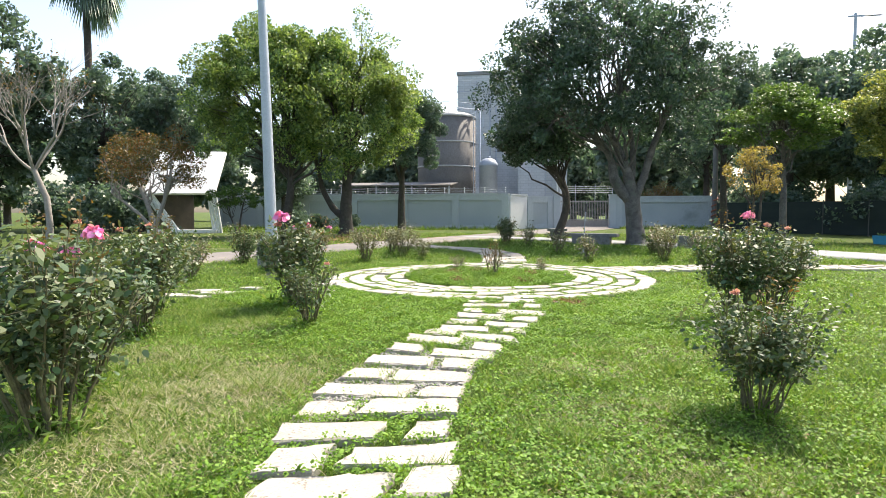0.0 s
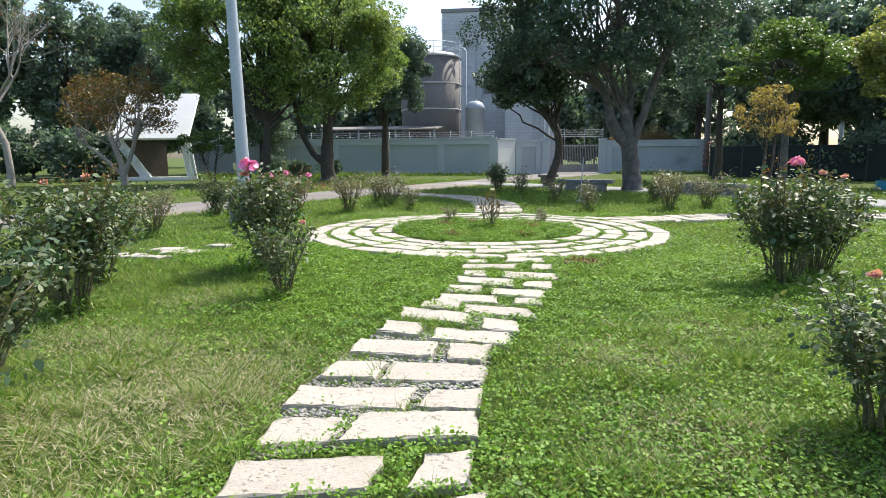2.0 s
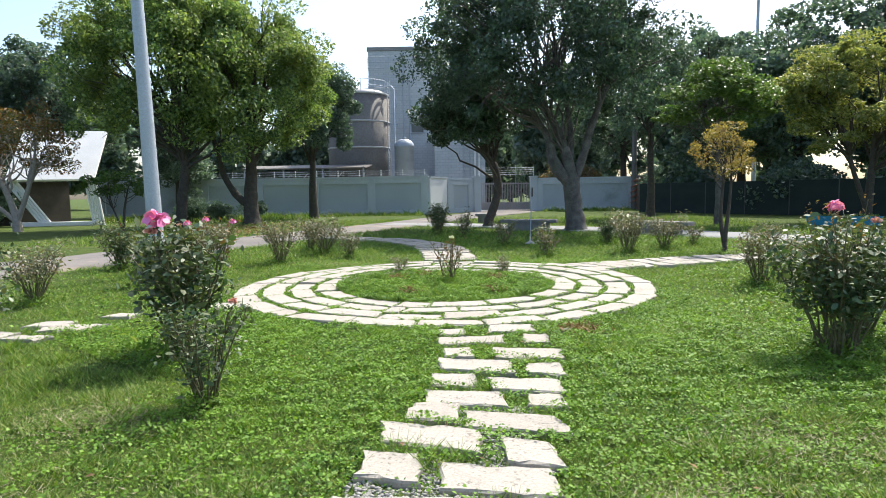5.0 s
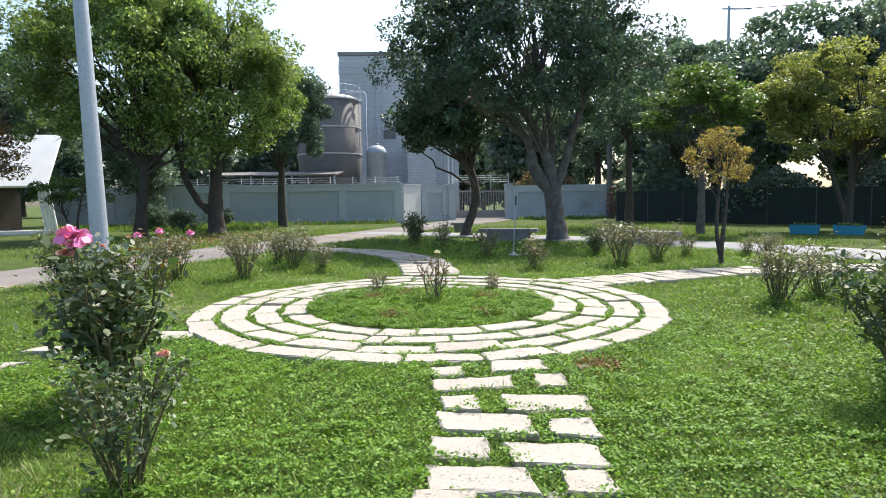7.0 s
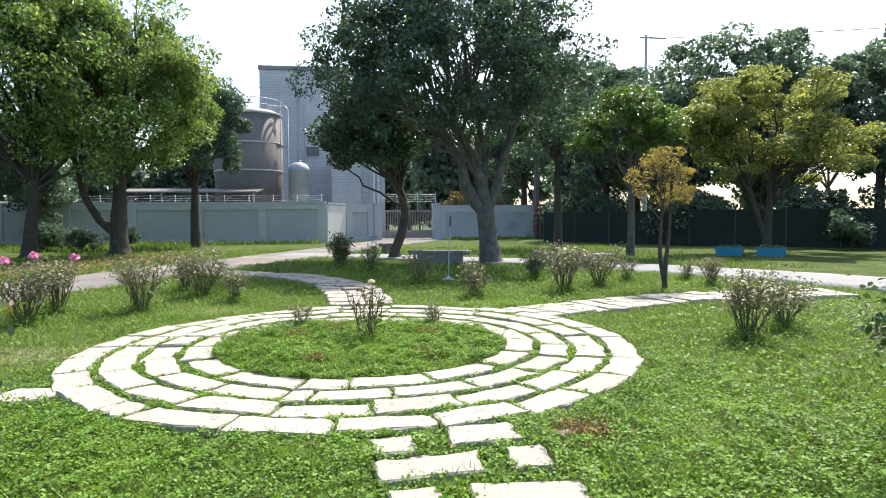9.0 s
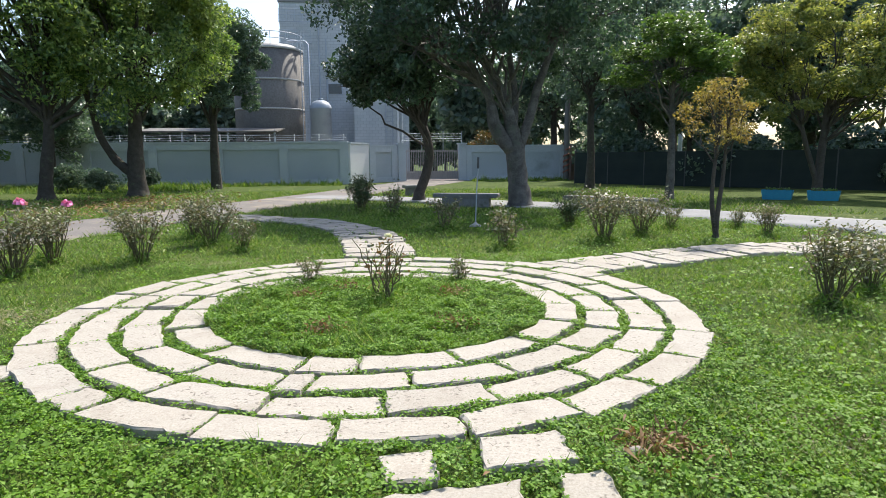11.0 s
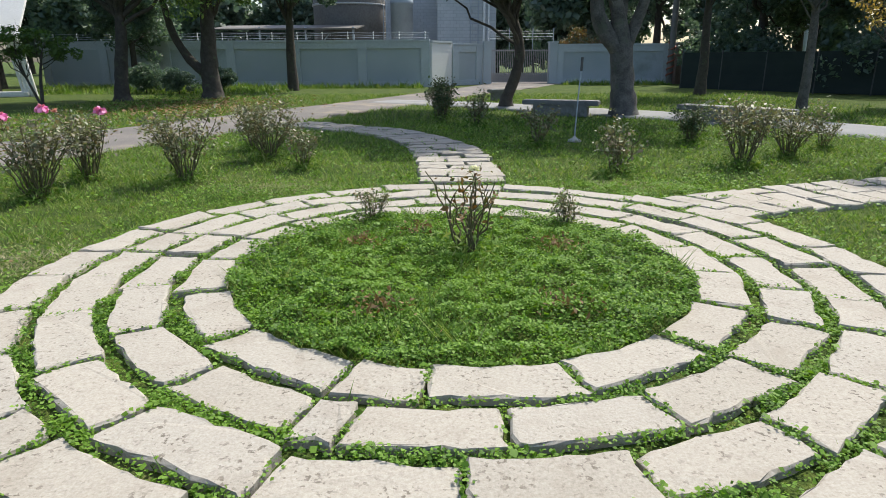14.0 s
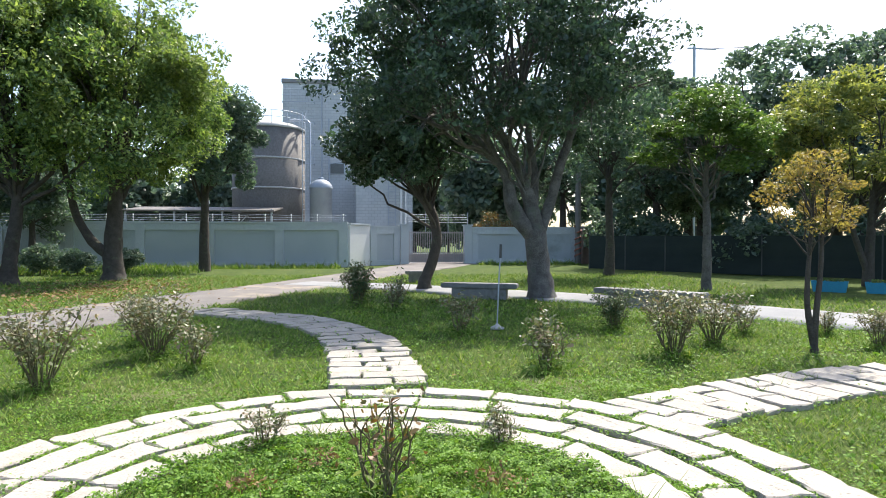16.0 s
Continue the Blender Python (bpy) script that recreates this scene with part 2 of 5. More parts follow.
BRONZE_LEAF = leafy("bronze_leaves", [(0.24, 0.19, 0.06), (0.36, 0.29, 0.10), (0.46, 0.38, 0.16), (0.22, 0.21, 0.07)], 0.5, 0.45, 1.5, (0.32, 0.21, 0.09))
RUST_LEAF = leafy("rust_leaves", [(0.20, 0.09, 0.035), (0.28, 0.15, 0.06), (0.16, 0.12, 0.05), (0.10, 0.11, 0.04)], 0.35, 0.5, 0.8, (0.12, 0.12, 0.04))

# ---- building blocks ----
rng = np.random.default_rng(7)


def fast_mesh(name, v, f, mat, smooth=False):
    """A mesh from arrays of corners and of faces that all have the same number of corners."""
    v, f = np.asarray(v, np.float32), np.asarray(f, np.int32)
    me = bpy.data.meshes.new(name)
    me.vertices.add(len(v))
    me.vertices.foreach_set("co", v.ravel())
    k = f.shape[1]
    me.loops.add(f.size)
    me.loops.foreach_set("vertex_index", f.ravel())
    me.polygons.add(len(f))
    me.polygons.foreach_set("loop_start", np.arange(0, f.size, k, dtype=np.int32))
    me.polygons.foreach_set("loop_total", np.full(len(f), k, np.int32))
    if smooth:
        me.polygons.foreach_set("use_smooth", np.ones(len(f), bool))
    me.materials.append(mat)
    me.update(calc_edges=True)
    return me


def any_mesh(name, v, f, mat, smooth=False):
    me = bpy.data.meshes.new(name)
    me.from_pydata([tuple(p) for p in v], [], f)
    me.materials.append(mat)
    if smooth:
        me.polygons.foreach_set("use_smooth", [True] * len(me.polygons))
    me.update()
    return me


def child(name, me, parent, label="", m=None):
    ob = new(name, me)
    ob.parent = parent
    if m is not None:
        ob.matrix_basis = m
    if label:
        ob["label"] = label
    return ob


def base(name, x, y, z=0.0, turn=0.0, label="", category="", group="", kind=""):
    ob = new(name)
    ob.matrix_basis = pose(x, y, z, 0, 0, turn)
    ob.empty_display_size = 0.1
    return tagged(ob, label, category, group, kind)


def from_bm(name, bm, mat, smooth=False):
    bmesh.ops.recalc_face_normals(bm, faces=bm.faces)
    me = bpy.data.meshes.new(name)
    bm.to_mesh(me)
    bm.free()
    me.materials.append(mat)
    if smooth:
        me.polygons.foreach_set("use_smooth", [True] * len(me.polygons))
    return me


def box_mesh(name, sx, sy, sz, mat, edge=0.01, m=None):
    """A box standing on its origin, with worn edges."""
    bm = bmesh.new()
    bmesh.ops.create_cube(bm, size=1, matrix=(m or Matrix()) @ Matrix.Translation((0, 0, sz / 2)) @ Matrix.Diagonal((sx, sy, sz, 1)))
    if edge:
        bmesh.ops.bevel(bm, geom=bm.edges[:], offset=edge, segments=2, affect="EDGES")
    return from_bm(name, bm, mat)


def lathe(name, profile, mat, n=32, smooth=True):
    """A round body from (radius, height) pairs."""
    v, f = [], []
    for r, z in profile:
        for i in range(n):
            a = 2 * math.pi * i / n
            v.append((r * math.cos(a), r * math.sin(a), z))
    for k in range(len(profile) - 1):
        for i in range(n):
            j = (i + 1) % n
            f.append((k * n + i, k * n + j, (k + 1) * n + j, (k + 1) * n + i))
    f.append(tuple(range(n))[::-1])
    f.append(tuple((len(profile) - 1) * n + i for i in range(n)))
    return any_mesh(name, v, f, mat, smooth)


def tube_arrays(pts, radii, n=7, rough=0.0, seed=0):
    """Corners and quads of a tube along points."""
    p = np.asarray(pts, float)
    r = np.asarray(radii, float)
    d = np.gradient(p, axis=0)
    d /= np.linalg.norm(d, axis=1)[:, None] + 1e-9
    ref = np.array([0.31, 0.95, 0.05])
    a = np.cross(d, ref)
    a /= np.linalg.norm(a, axis=1)[:, None] + 1e-9
    b = np.cross(d, a)
    t = np.arange(n) * 2 * math.pi / n
    g = np.random.default_rng(seed)
    rr = r[:, None] * (1 + rough * g.standard_normal((len(p), n)))
    v = p[:, None] + rr[..., None] * (np.cos(t)[None, :, None] * a[:, None] + np.sin(t)[None, :, None] * b[:, None])
    i = np.arange(len(p) - 1)[:, None] * n
    j = np.arange(n)[None]
    k = (j + 1) % n
    f = np.stack([i + j, i + k, i + n + k, i + n + j], -1).reshape(-1, 4)
    return v.reshape(-1, 3), f


def join_arrays(items):
    vs, fs, o = [], [], 0
    for v, f in items:
        vs.append(v)
        fs.append(np.asarray(f) + o)
        o += len(v)
    return np.concatenate(vs), np.concatenate(fs)


def tubes(name, items, mat, smooth=True):
    v, f = join_arrays(items)
    return fast_mesh(name, v, f, mat, smooth)


def curve_pts(p0, p1, p2, n=8):
    t = np.linspace(0, 1, n)[:, None]
    p0, p1, p2 = (np.asarray(q, float) for q in (p0, p1, p2))
    return (1 - t) ** 2 * p0 + 2 * t * (1 - t) * p1 + t ** 2 * p2


def leaf_arrays(c, size, aspect=0.5, up=0.6, g=rng, spread=0.35, fold=0.12):
    """One pointed, slightly folded leaf at each place; returns corners and quads."""
    n = len(c)
    nor = g.standard_normal((n, 3))
    nor[:, 2] += up * 2
    nor /= np.linalg.norm(nor, axis=1)[:, None]
    ref = g.standard_normal((n, 3))
    t = np.cross(nor, ref)
    t /= np.linalg.norm(t, axis=1)[:, None] + 1e-9
    b = np.cross(nor, t)
    L = size * (1 + spread * g.standard_normal(n)).clip(0.4, 1.9)
    W = L * aspect
    v = np.empty((n, 4, 3))
    v[:, 0] = c - t * (L / 2)[:, None]
    v[:, 1] = c + b * (W / 2)[:, None] + nor * (L * fold)[:, None] - t * (L * 0.08)[:, None]
    v[:, 2] = c + t * (L / 2)[:, None]
    v[:, 3] = c - b * (W / 2)[:, None] + nor * (L * fold)[:, None] - t * (L * 0.08)[:, None]
    return v.reshape(-1, 3), np.arange(n * 4).reshape(-1, 4)


def oval_arrays(c, size, aspect=0.6, up=0.6, g=rng, spread=0.3):
    """As leaf_arrays, with a rounder outline of six corners, for plants seen close by."""
    v, _ = leaf_arrays(c, size, aspect, up, g, spread, 0.10)
    v = v.reshape(-1, 4, 3)
    a, l, b, r = v[:, 0], v[:, 1], v[:, 2], v[:, 3]
    m = (a + b) / 2
    o = np.stack([a, 0.5 * l + 0.5 * (m * 0.2 + a * 0.8) + 0.30 * (l - m), l * 0.62 + b * 0.38 + 0.16 * (l - m), b, r * 0.62 + b * 0.38 + 0.16 * (r - m), 0.5 * r + 0.5 * (m * 0.2 + a * 0.8) + 0.30 * (r - m)], 1)
    return o.reshape(-1, 3), np.arange(6 * len(c)).reshape(-1, 6)


def crown_points(g, centre, radii, clumps, per, clump_r, flat=0.8, low=-0.75, boughs=0):
    """Places for leaves: shells of many clumps, gathered on boughs, that fill an uneven crown. Returns places and the clumps' middles."""
    mids = []
    lead = g.standard_normal((max(boughs, 1), 3))
    lead[:, 2] = np.abs(lead[:, 2]) * np.where(g.random(len(lead)) < 0.75, 1, low)
    lead /= np.linalg.norm(lead, axis=1)[:, None]
    reach = g.uniform(0.78, 1.1, len(lead))
    while len(mids) < clumps:
        b = int(g.integers(len(lead)))
        d = g.standard_normal(3) if not boughs else lead[b] + 0.36 * g.standard_normal(3)
        d /= np.linalg.norm(d)
        if d[2] < low:
            continue
        k = g.uniform(0.25, 1.0) ** 0.5 * (reach[b] if boughs else 1)
        mids.append(np.asarray(centre) + d * k * np.asarray(radii) * g.uniform(0.82, 1.05))
    out = []
    for mcen in mids:
        r = clump_r * g.uniform(0.6, 1.35)
        d = g.standard_normal((per, 3))
        d /= np.linalg.norm(d, axis=1)[:, None]
        k = g.uniform(0.15, 1.0, per) ** 0.38
        d[:, 2] *= flat
        stretch = 1 + 0.25 * g.standard_normal(3)
        out.append(mcen + d * (k * r)[:, None] * stretch)
    return np.concatenate(out), np.array(mids)


def tree_meshes(seed, trunks, centre, radii, clumps, per, clump_r, leaf, leaf_mat, bark, limb_r=0.1, limbs=None, aspect=0.5, up=0.5, flat=0.8, low=-0.75, sides=10, boughs=0):
    """Trunk, limbs and crown of one tree. trunks: lists of (x, y, z, radius) from the root up; the limbs part from their tops."""
    g = np.random.default_rng(seed)
    places, mids = crown_points(g, centre, radii, clumps, per, clump_r, flat, low, boughs)
    tr = []
    tops = []
    for k, tk in enumerate(trunks):
        a = np.asarray(tk, float)
        n = 4 * (len(a) - 1) + 1
        s = np.linspace(0, len(a) - 1, n)
        q = np.stack([np.interp(s, np.arange(len(a)), a[:, c]) for c in range(4)], 1)
        for _ in range(2):
            q[1:-1] = 0.5 * q[1:-1] + 0.25 * (q[:-2] + q[2:])
        tr.append(tube_arrays(q[:, :3], q[:, 3], sides, 0.05, seed + k))
        tops.append((q[-1, :3], q[-1, 3], q))
    lb = []
    pick = mids if limbs is None else mids[g.permutation(len(mids))[:limbs]]
    for mcen in pick:
        top, r, q = min(tops, key=lambda o: np.linalg.norm(o[0][:2] - mcen[:2]) + 0.3 * abs(o[0][2] - mcen[2]))
        i = int(len(q) * g.uniform(0.62, 1.0)) if len(q) > 3 else len(q) - 1
        s = q[min(i, len(q) - 1), :3]
        midp = s * 0.45 + mcen * 0.55 + g.standard_normal(3) * 0.12 * np.linalg.norm(mcen - s)
        midp[2] = s[2] + (mcen[2] - s[2]) * g.uniform(0.3, 0.75)
        c = curve_pts(s, midp, mcen, 9)
        c[1:-1] += g.standard_normal((7, 3)) * 0.035 * np.linalg.norm(mcen - s) * 0.5
        r0 = limb_r * g.uniform(0.6, 1.2)
        lb.append(tube_arrays(c, np.linspace(r0, r0 * 0.18, 9), 6, 0.05, int(g.integers(1e6))))
        for _ in range(3):
            w = c[int(g.integers(4, 8))]
            e = mcen + g.standard_normal(3) * clump_r * 0.8
            lb.append(tube_arrays(curve_pts(w, (w + e) / 2 + g.standard_normal(3) * 0.1, e, 5), np.linspace(r0 * 0.3, r0 * 0.08, 5), 4, 0, 1))
    v, f = leaf_arrays(places, leaf, aspect, up, g)
    return ([tubes("trunk", [q], bark) for q in tr], tubes("branchwork", lb, bark), fast_mesh("crown", v, f, leaf_mat))


def tree(name, x, y, meshes, label, category="tree", turn=0.0, group="", scale=1.0):
    ob = base(name, x, y, 0, turn, label, category, group)
    ob.scale = (scale,) * 3
    for i, me in enumerate(meshes[0]):
        child("limb" if i else "trunk", me, ob)
    tagged(child("branchwork", meshes[1], ob), kind="stuff")
    child("crown", meshes[2], ob)
    return ob


# ---- ground ----
def axis(fine0, fine1, step, far):
    out = list(np.arange(fine0, fine1 + 1e-6, step))
    d, p = step, fine1
    while p < far:
        d *= 1.35
        p += d
        out.append(p)
    d, p = step, fine0
    while p > -far:
        d *= 1.35
        p -= d
        out.insert(0, p)
    return np.array(out)


def swell(x, y):
    return 0.012 * np.sin(x * 1.7 + 0.6 * y) * np.sin(y * 1.3 - 0.4 * x) + 0.008 * np.sin(x * 3.9) * np.sin(y * 3.1 + 1)


gx, gy = axis(-14, 14, 0.35, 900), axis(0, 40, 0.35, 900)
GX, GY = np.meshgrid(gx, gy)
gv = np.stack([GX, GY, swell(GX, GY) * (np.hypot(GX, GY - 18) < 60)], -1).reshape(-1, 3)
ii = np.arange(len(gy) - 1)[:, None] * len(gx) + np.arange(len(gx) - 1)[None]
gf = np.stack([ii, ii + 1, ii + 1 + len(gx), ii + len(gx)], -1).reshape(-1, 4)
ground = tagged(new("ground", fast_mesh("ground", gv, gf, TURF, True)), "short patchy lawn with clover and dry straw", "lawn", kind="structure")


def spline(pts, step=0.25):
    """Evenly spaced points on a smooth line through the given ones."""
    p = np.asarray(pts, float)
    q = np.vstack([2 * p[0] - p[1], p, 2 * p[-1] - p[-2]])
    out = []
    for i in range(1, len(q) - 2):
        t = np.linspace(0, 1, 24, endpoint=False)[:, None]
        a, b, c, d = q[i - 1:i + 3]
        out.append(0.5 * (2 * b + (c - a) * t + (2 * a - 5 * b + 4 * c - d) * t ** 2 + (3 * b - a - 3 * c + d) * t ** 3))
    out = np.vstack(out + [p[-1:]])
    s = np.r_[0, np.cumsum(np.linalg.norm(np.diff(out[:, :2], axis=0), axis=1))]
    n = max(2, int(s[-1] / step))
    u = np.linspace(0, s[-1], n + 1)
    return np.stack([np.interp(u, s, out[:, k]) for k in range(out.shape[1])], 1), s[-1]


def ribbon(name, pts, mat, z, label, category):
    """A path surface: points of (x, y, width), with an uneven edge."""
    c, _ = spline(pts, 0.3)
    d = np.gradient(c[:, :2], axis=0)
    d /= np.linalg.norm(d, axis=1)[:, None]
    nrm = np.stack([-d[:, 1], d[:, 0]], 1)
    cols = np.array([-1, -0.97, -0.6, -0.2, 0.2, 0.6, 0.97, 1.0])
    g = np.random.default_rng(3)
    v = []
    for i in range(len(c)):
        for k in cols:
            w = c[i, 2] / 2 * k + (g.standard_normal() * 0.05 if abs(k) > 0.9 else 0)
            v.append((c[i, 0] + nrm[i, 0] * w, c[i, 1] + nrm[i, 1] * w, z + 0.02 * (1 - k * k) if abs(k) < 1 else -0.05))
    n = len(cols)
    f = [(i * n + k, i * n + k + 1, (i + 1) * n + k + 1, (i + 1) * n + k) for i in range(len(c) - 1) for k in range(n - 1)]
    ob = tagged(new(name, any_mesh(name, v, [q[::-1] for q in f], mat, True)), label, category, kind="structure")
    return ob, c


_, DRIVE = ribbon("road", [(-34, -4, 3.0), (-20, 4.5, 3.0), (-11.2, 13.6, 2.9), (-8.6, 18.0, 3.0), (-6.9, 22.0, 3.0), (-5.2, 26.5, 3.0), (-3.3, 31.0, 3.0), (-1.3, 36.0, 3.0),
                           (0.6, 41.0, 3.2), (3.2, 47.5, 4.0), (5.0, 53.0, 4.2), (7.0, 62.0, 4.2), (9.0, 75.0, 4.2)], ASPHALT, 0.03, "worn grey asphalt lane running to the gate", "lane")
_, WALKWAY = ribbon("pavement", [(-2.4, 34.0, 2.2), (0.6, 32.4, 2.2), (3.0, 30.2, 2.2), (5.6, 28.0, 2.2), (7.9, 25.3, 2.4), (9.6, 22.8, 2.6), (11.2, 19.8, 2.7), (13.0, 15.0, 2.7), (16.0, 8.0, 2.7), (22.0, -2.0, 2.7)],
                    CONCRETE, 0.045, "pale concrete footpath curving through the lawn", "footpath")

# ---- stone ring and slab paths ----
RC, R0, RSTEP, RWIDE = np.array([0.25, 14.53]), 1.67, 0.383, 0.302
SLABS = []   # outlines, for keeping the grass off them


def slab_mesh(outline, g, low=-0.04, top=0.055):
    """A flat stone with a rough-hewn outline and a chipped upper edge, about its own middle."""
    o = np.asarray(outline, float)
    mid = o.mean(0)
    pts = []
    n = len(o)
    for i in range(n):
        a, b = o[i], o[(i + 1) % n]
        L = np.linalg.norm(b - a)
        pts.append(a + g.standard_normal(2) * 0.012)
        m = int(L / 0.075)
        e = (b - a) / (L + 1e-9)
        for j in range(1, m):
            pts.append(a + (b - a) * ((j + g.uniform(-0.25, 0.25)) / m) + np.array([-e[1], e[0]]) * g.normal(0, 0.007))
    p = np.array(pts)
    SLABS.append(p)
    q = p - mid
    k = len(q)
    sh = 1 - np.abs(g.normal(0.011, 0.007, k)) / np.maximum(np.linalg.norm(q, axis=1), 0.1)
    tilt = g.normal(0, 0.010, 2)
    zt = top + q @ tilt + g.normal(0, 0.0022, k)
    v = [(*a, low) for a in q] + [(*a, z - 0.012) for a, z in zip(q, zt)] + [(*(a * s), z) for a, s, z in zip(q, sh, zt)]
    f = [(r * k + i, r * k + (i + 1) % k, (r + 1) * k + (i + 1) % k, (r + 1) * k + i) for r in (0, 1) for i in range(k)]
    f.append(tuple(2 * k + i for i in range(k)))
    return any_mesh("slab", v, f, STONE), mid


def ccw(o):
    o = np.asarray(o, float)
    x, y = o[:, 0], o[:, 1]
    return o if np.sum(x * np.roll(y, -1) - y * np.roll(x, -1)) > 0 else o[::-1]


def lay(parent, outline, g, top=0.055):
    me, mid = slab_mesh(ccw(outline), g, top=top)
    child("slab", me, parent, m=Matrix.Translation((mid[0], mid[1], float(swell(mid[0], mid[1])) + g.normal(0, 0.004))))


def band(parent, line, pitch, width, g, fill=1.0, loose=False):
    """Cross rows of two slabs, long and short by turns, along a line."""
    c, length = spline(line, 0.05)
    d = np.gradient(c, axis=0)
    d /= np.linalg.norm(d, axis=1)[:, None]
    nrm = np.stack([-d[:, 1], d[:, 0]], 1)

    def at(s, w):
        i = min(max(s / length, 0), 1) * (len(c) - 1)
        k = min(int(i), len(c) - 2)
        u = i - k
        return c[k] * (1 - u) + c[k + 1] * u + (nrm[k] * (1 - u) + nrm[k + 1] * u) * w
    for r in range(int(length / pitch)):
        sm = (r + 0.5) * pitch + (g.normal(0, 0.012) if loose else 0)
        half = 0.5 * fill * pitch * (g.uniform(0.88, 1.08) if loose else 1)
        s0, s1 = sm - half, sm + half
        if s0 < 0 or s1 > length:
            continue
        gap = g.uniform(0.07, 0.15) if loose else g.uniform(0.02, 0.05)
        cut = g.uniform(0.58, 0.67) if r % 2 == 0 else g.uniform(0.30, 0.38)
        e0, e1 = g.normal(0, 0.035 if loose else 0.02, 2)
        for a, b in ((0 + e0, cut - gap / 2), (cut + gap / 2, 1 + e1)):
            w0, w1 = (0.5 - a) * width, (0.5 - b) * width
            sk = g.normal(0, 0.02 if loose else 0.008, 2)
            k = g.normal(0, 0.014, 4)
            lay(parent, [at(s0 + sk[0], w0) + (k[0], k[1]), at(s0 + sk[1], w1) + (k[1], k[2]), at(s1 + sk[1], w1) + (k[2], k[3]), at(s1 + sk[0], w0) + (k[3], k[0])], g)


gs = np.random.default_rng(11)
ring = base("stone_ring", 0, 0, 0, 0, "four concentric rings of cream stone slabs set in grass", "paving", kind="structure")
RING_JOINTS = (  # where the slabs of each ring meet, in degrees
    (353, 14, 37, 60, 83.5, 108, 131, 144, 160, 177, 199, 224.5, 251, 264.5, 287, 311.5, 333),
    (5.5, 23.5, 42.5, 62, 82, 101.5, 120.5, 139.5, 159, 174, 192.5, 214.5, 233, 251.3, 257, 274.7, 293.5, 312.5, 330.6, 346.5),
    (359.5, 16.5, 32.3, 46.8, 64, 80.3, 96.5, 111.6, 128.3, 144.4, 160.5, 172.4, 186.4, 202.5, 220.5, 236, 253.5, 269.8, 285, 301.3, 316.3, 332.1, 344),
    (355.7, 9, 23.7, 37.9, 50.9, 65.7, 79.5, 95.1, 107, 119.4, 134, 147, 160, 173.6, 185.2, 198.5, 212.5, 227, 233.8, 249.7, 264.4, 278.4, 291.8, 304.9, 319, 333.5))
for k, joints in enumerate(RING_JOINTS):
    ri = R0 + k * RSTEP
    ro = ri + RWIDE
    cuts = sorted(radians(a) for a in joints)[::-1]
    for i in range(len(cuts)):
        a1, a0 = cuts[i], (cuts[i + 1] if i + 1 < len(cuts) else cuts[0] - 2 * math.pi)
        gap = gs.uniform(0.006, 0.022)
        a0, a1 = a0 + gap / ri, a1 - gap / ri
        ja, jb = gs.normal(0, 0.012, 2)
        tw = gs.normal(0, 0.010)
        am = (a0 + a1) / 2
        poly = [RC + r * np.array([math.cos(a), math.sin(a)]) for r, a in ((ri + ja - tw, a0), (ro + jb - tw, a0), (ro - 0.6 * ro * (1 - math.cos((a1 - a0) / 2)), am), (ro + jb + tw, a1), (ri + ja + tw, a1), (ri - 0.6 * ri * (1 - math.cos((a1 - a0) / 2)), am))]
        lay(ring, poly, gs, 0.048)
path_a = base("stepping_path", 0, 0, 0, 0, "winding path of cream stone slabs with grass joints", "paving", kind="structure")
band(path_a, [(1.5, 0.4), (1.15, 2.2), (0.80, 3.7), (0.52, 4.75)], 0.400, 1.04, gs, 0.78, True)
PATH_ROWS = (  # middle of the left and of the right slab along y, and the gap between them along x
    (5.03, 5.22, 0.55, 0.63), (5.34, 5.53, 0.16, 0.24), (5.78, 5.93, 0.34, 0.48), (6.22, 6.34, 0.06, 0.10), (6.66, 6.70, 0.31, 0.40), (7.07, 7.12, 0.08, 0.10),
    (7.55, 7.50, 0.33, 0.43), (8.04, 7.89, 0.17, 0.28), (8.41, 8.21, 0.52, 0.61), (8.82, 8.66, 0.35, 0.44), (9.11, 9.06, 0.69, 0.84), (9.53, 9.41, 0.50, 0.62),
    (9.91, 9.81, 0.83, 0.94), (10.30, 10.28, 0.55, 0.70), (10.74, 10.80, 0.84, 1.02), (11.14, 11.22, 0.48, 0.67))
EDGE_Y, EDGE_L, EDGE_R = (4.8, 5.8, 6.7, 7.5, 8.2, 9.1, 10.3, 11.3), (0.0, -0.24, -0.33, -0.25, -0.12, 0.16, 0.24, 0.22), (1.0, 0.76, 0.70, 0.72, 0.90, 1.13, 1.29, 1.22)
for yl, yr, a, b in PATH_ROWS:
    x0, x1 = np.interp(yl, EDGE_Y, EDGE_L) + gs.normal(0, 0.02), np.interp(yr, EDGE_Y, EDGE_R) + gs.normal(0, 0.02)
    slope = (yr - yl) / 0.52 * 0.75
    for u, w, y in ((x0, a, yl), (b, x1, yr)):
        half = min(0.165, 0.5 * gs.uniform(0.29, 0.34))
        h0, h1 = half + gs.normal(0, 0.01), half + gs.normal(0, 0.01)
        dy, sk = slope * (w - u) / 2, gs.normal(0, 0.018, 4)
        lay(path_a, [(u + sk[0], y - dy - h0), (w + sk[1], y + dy - h1), (w + sk[2], y + dy + h1), (u + sk[3], y - dy + h0)], gs, 0.045)
path_b = base("slab_path", 0, 0, 0, 0, "curving path of close-laid cream stone slabs", "paving", kind="structure")
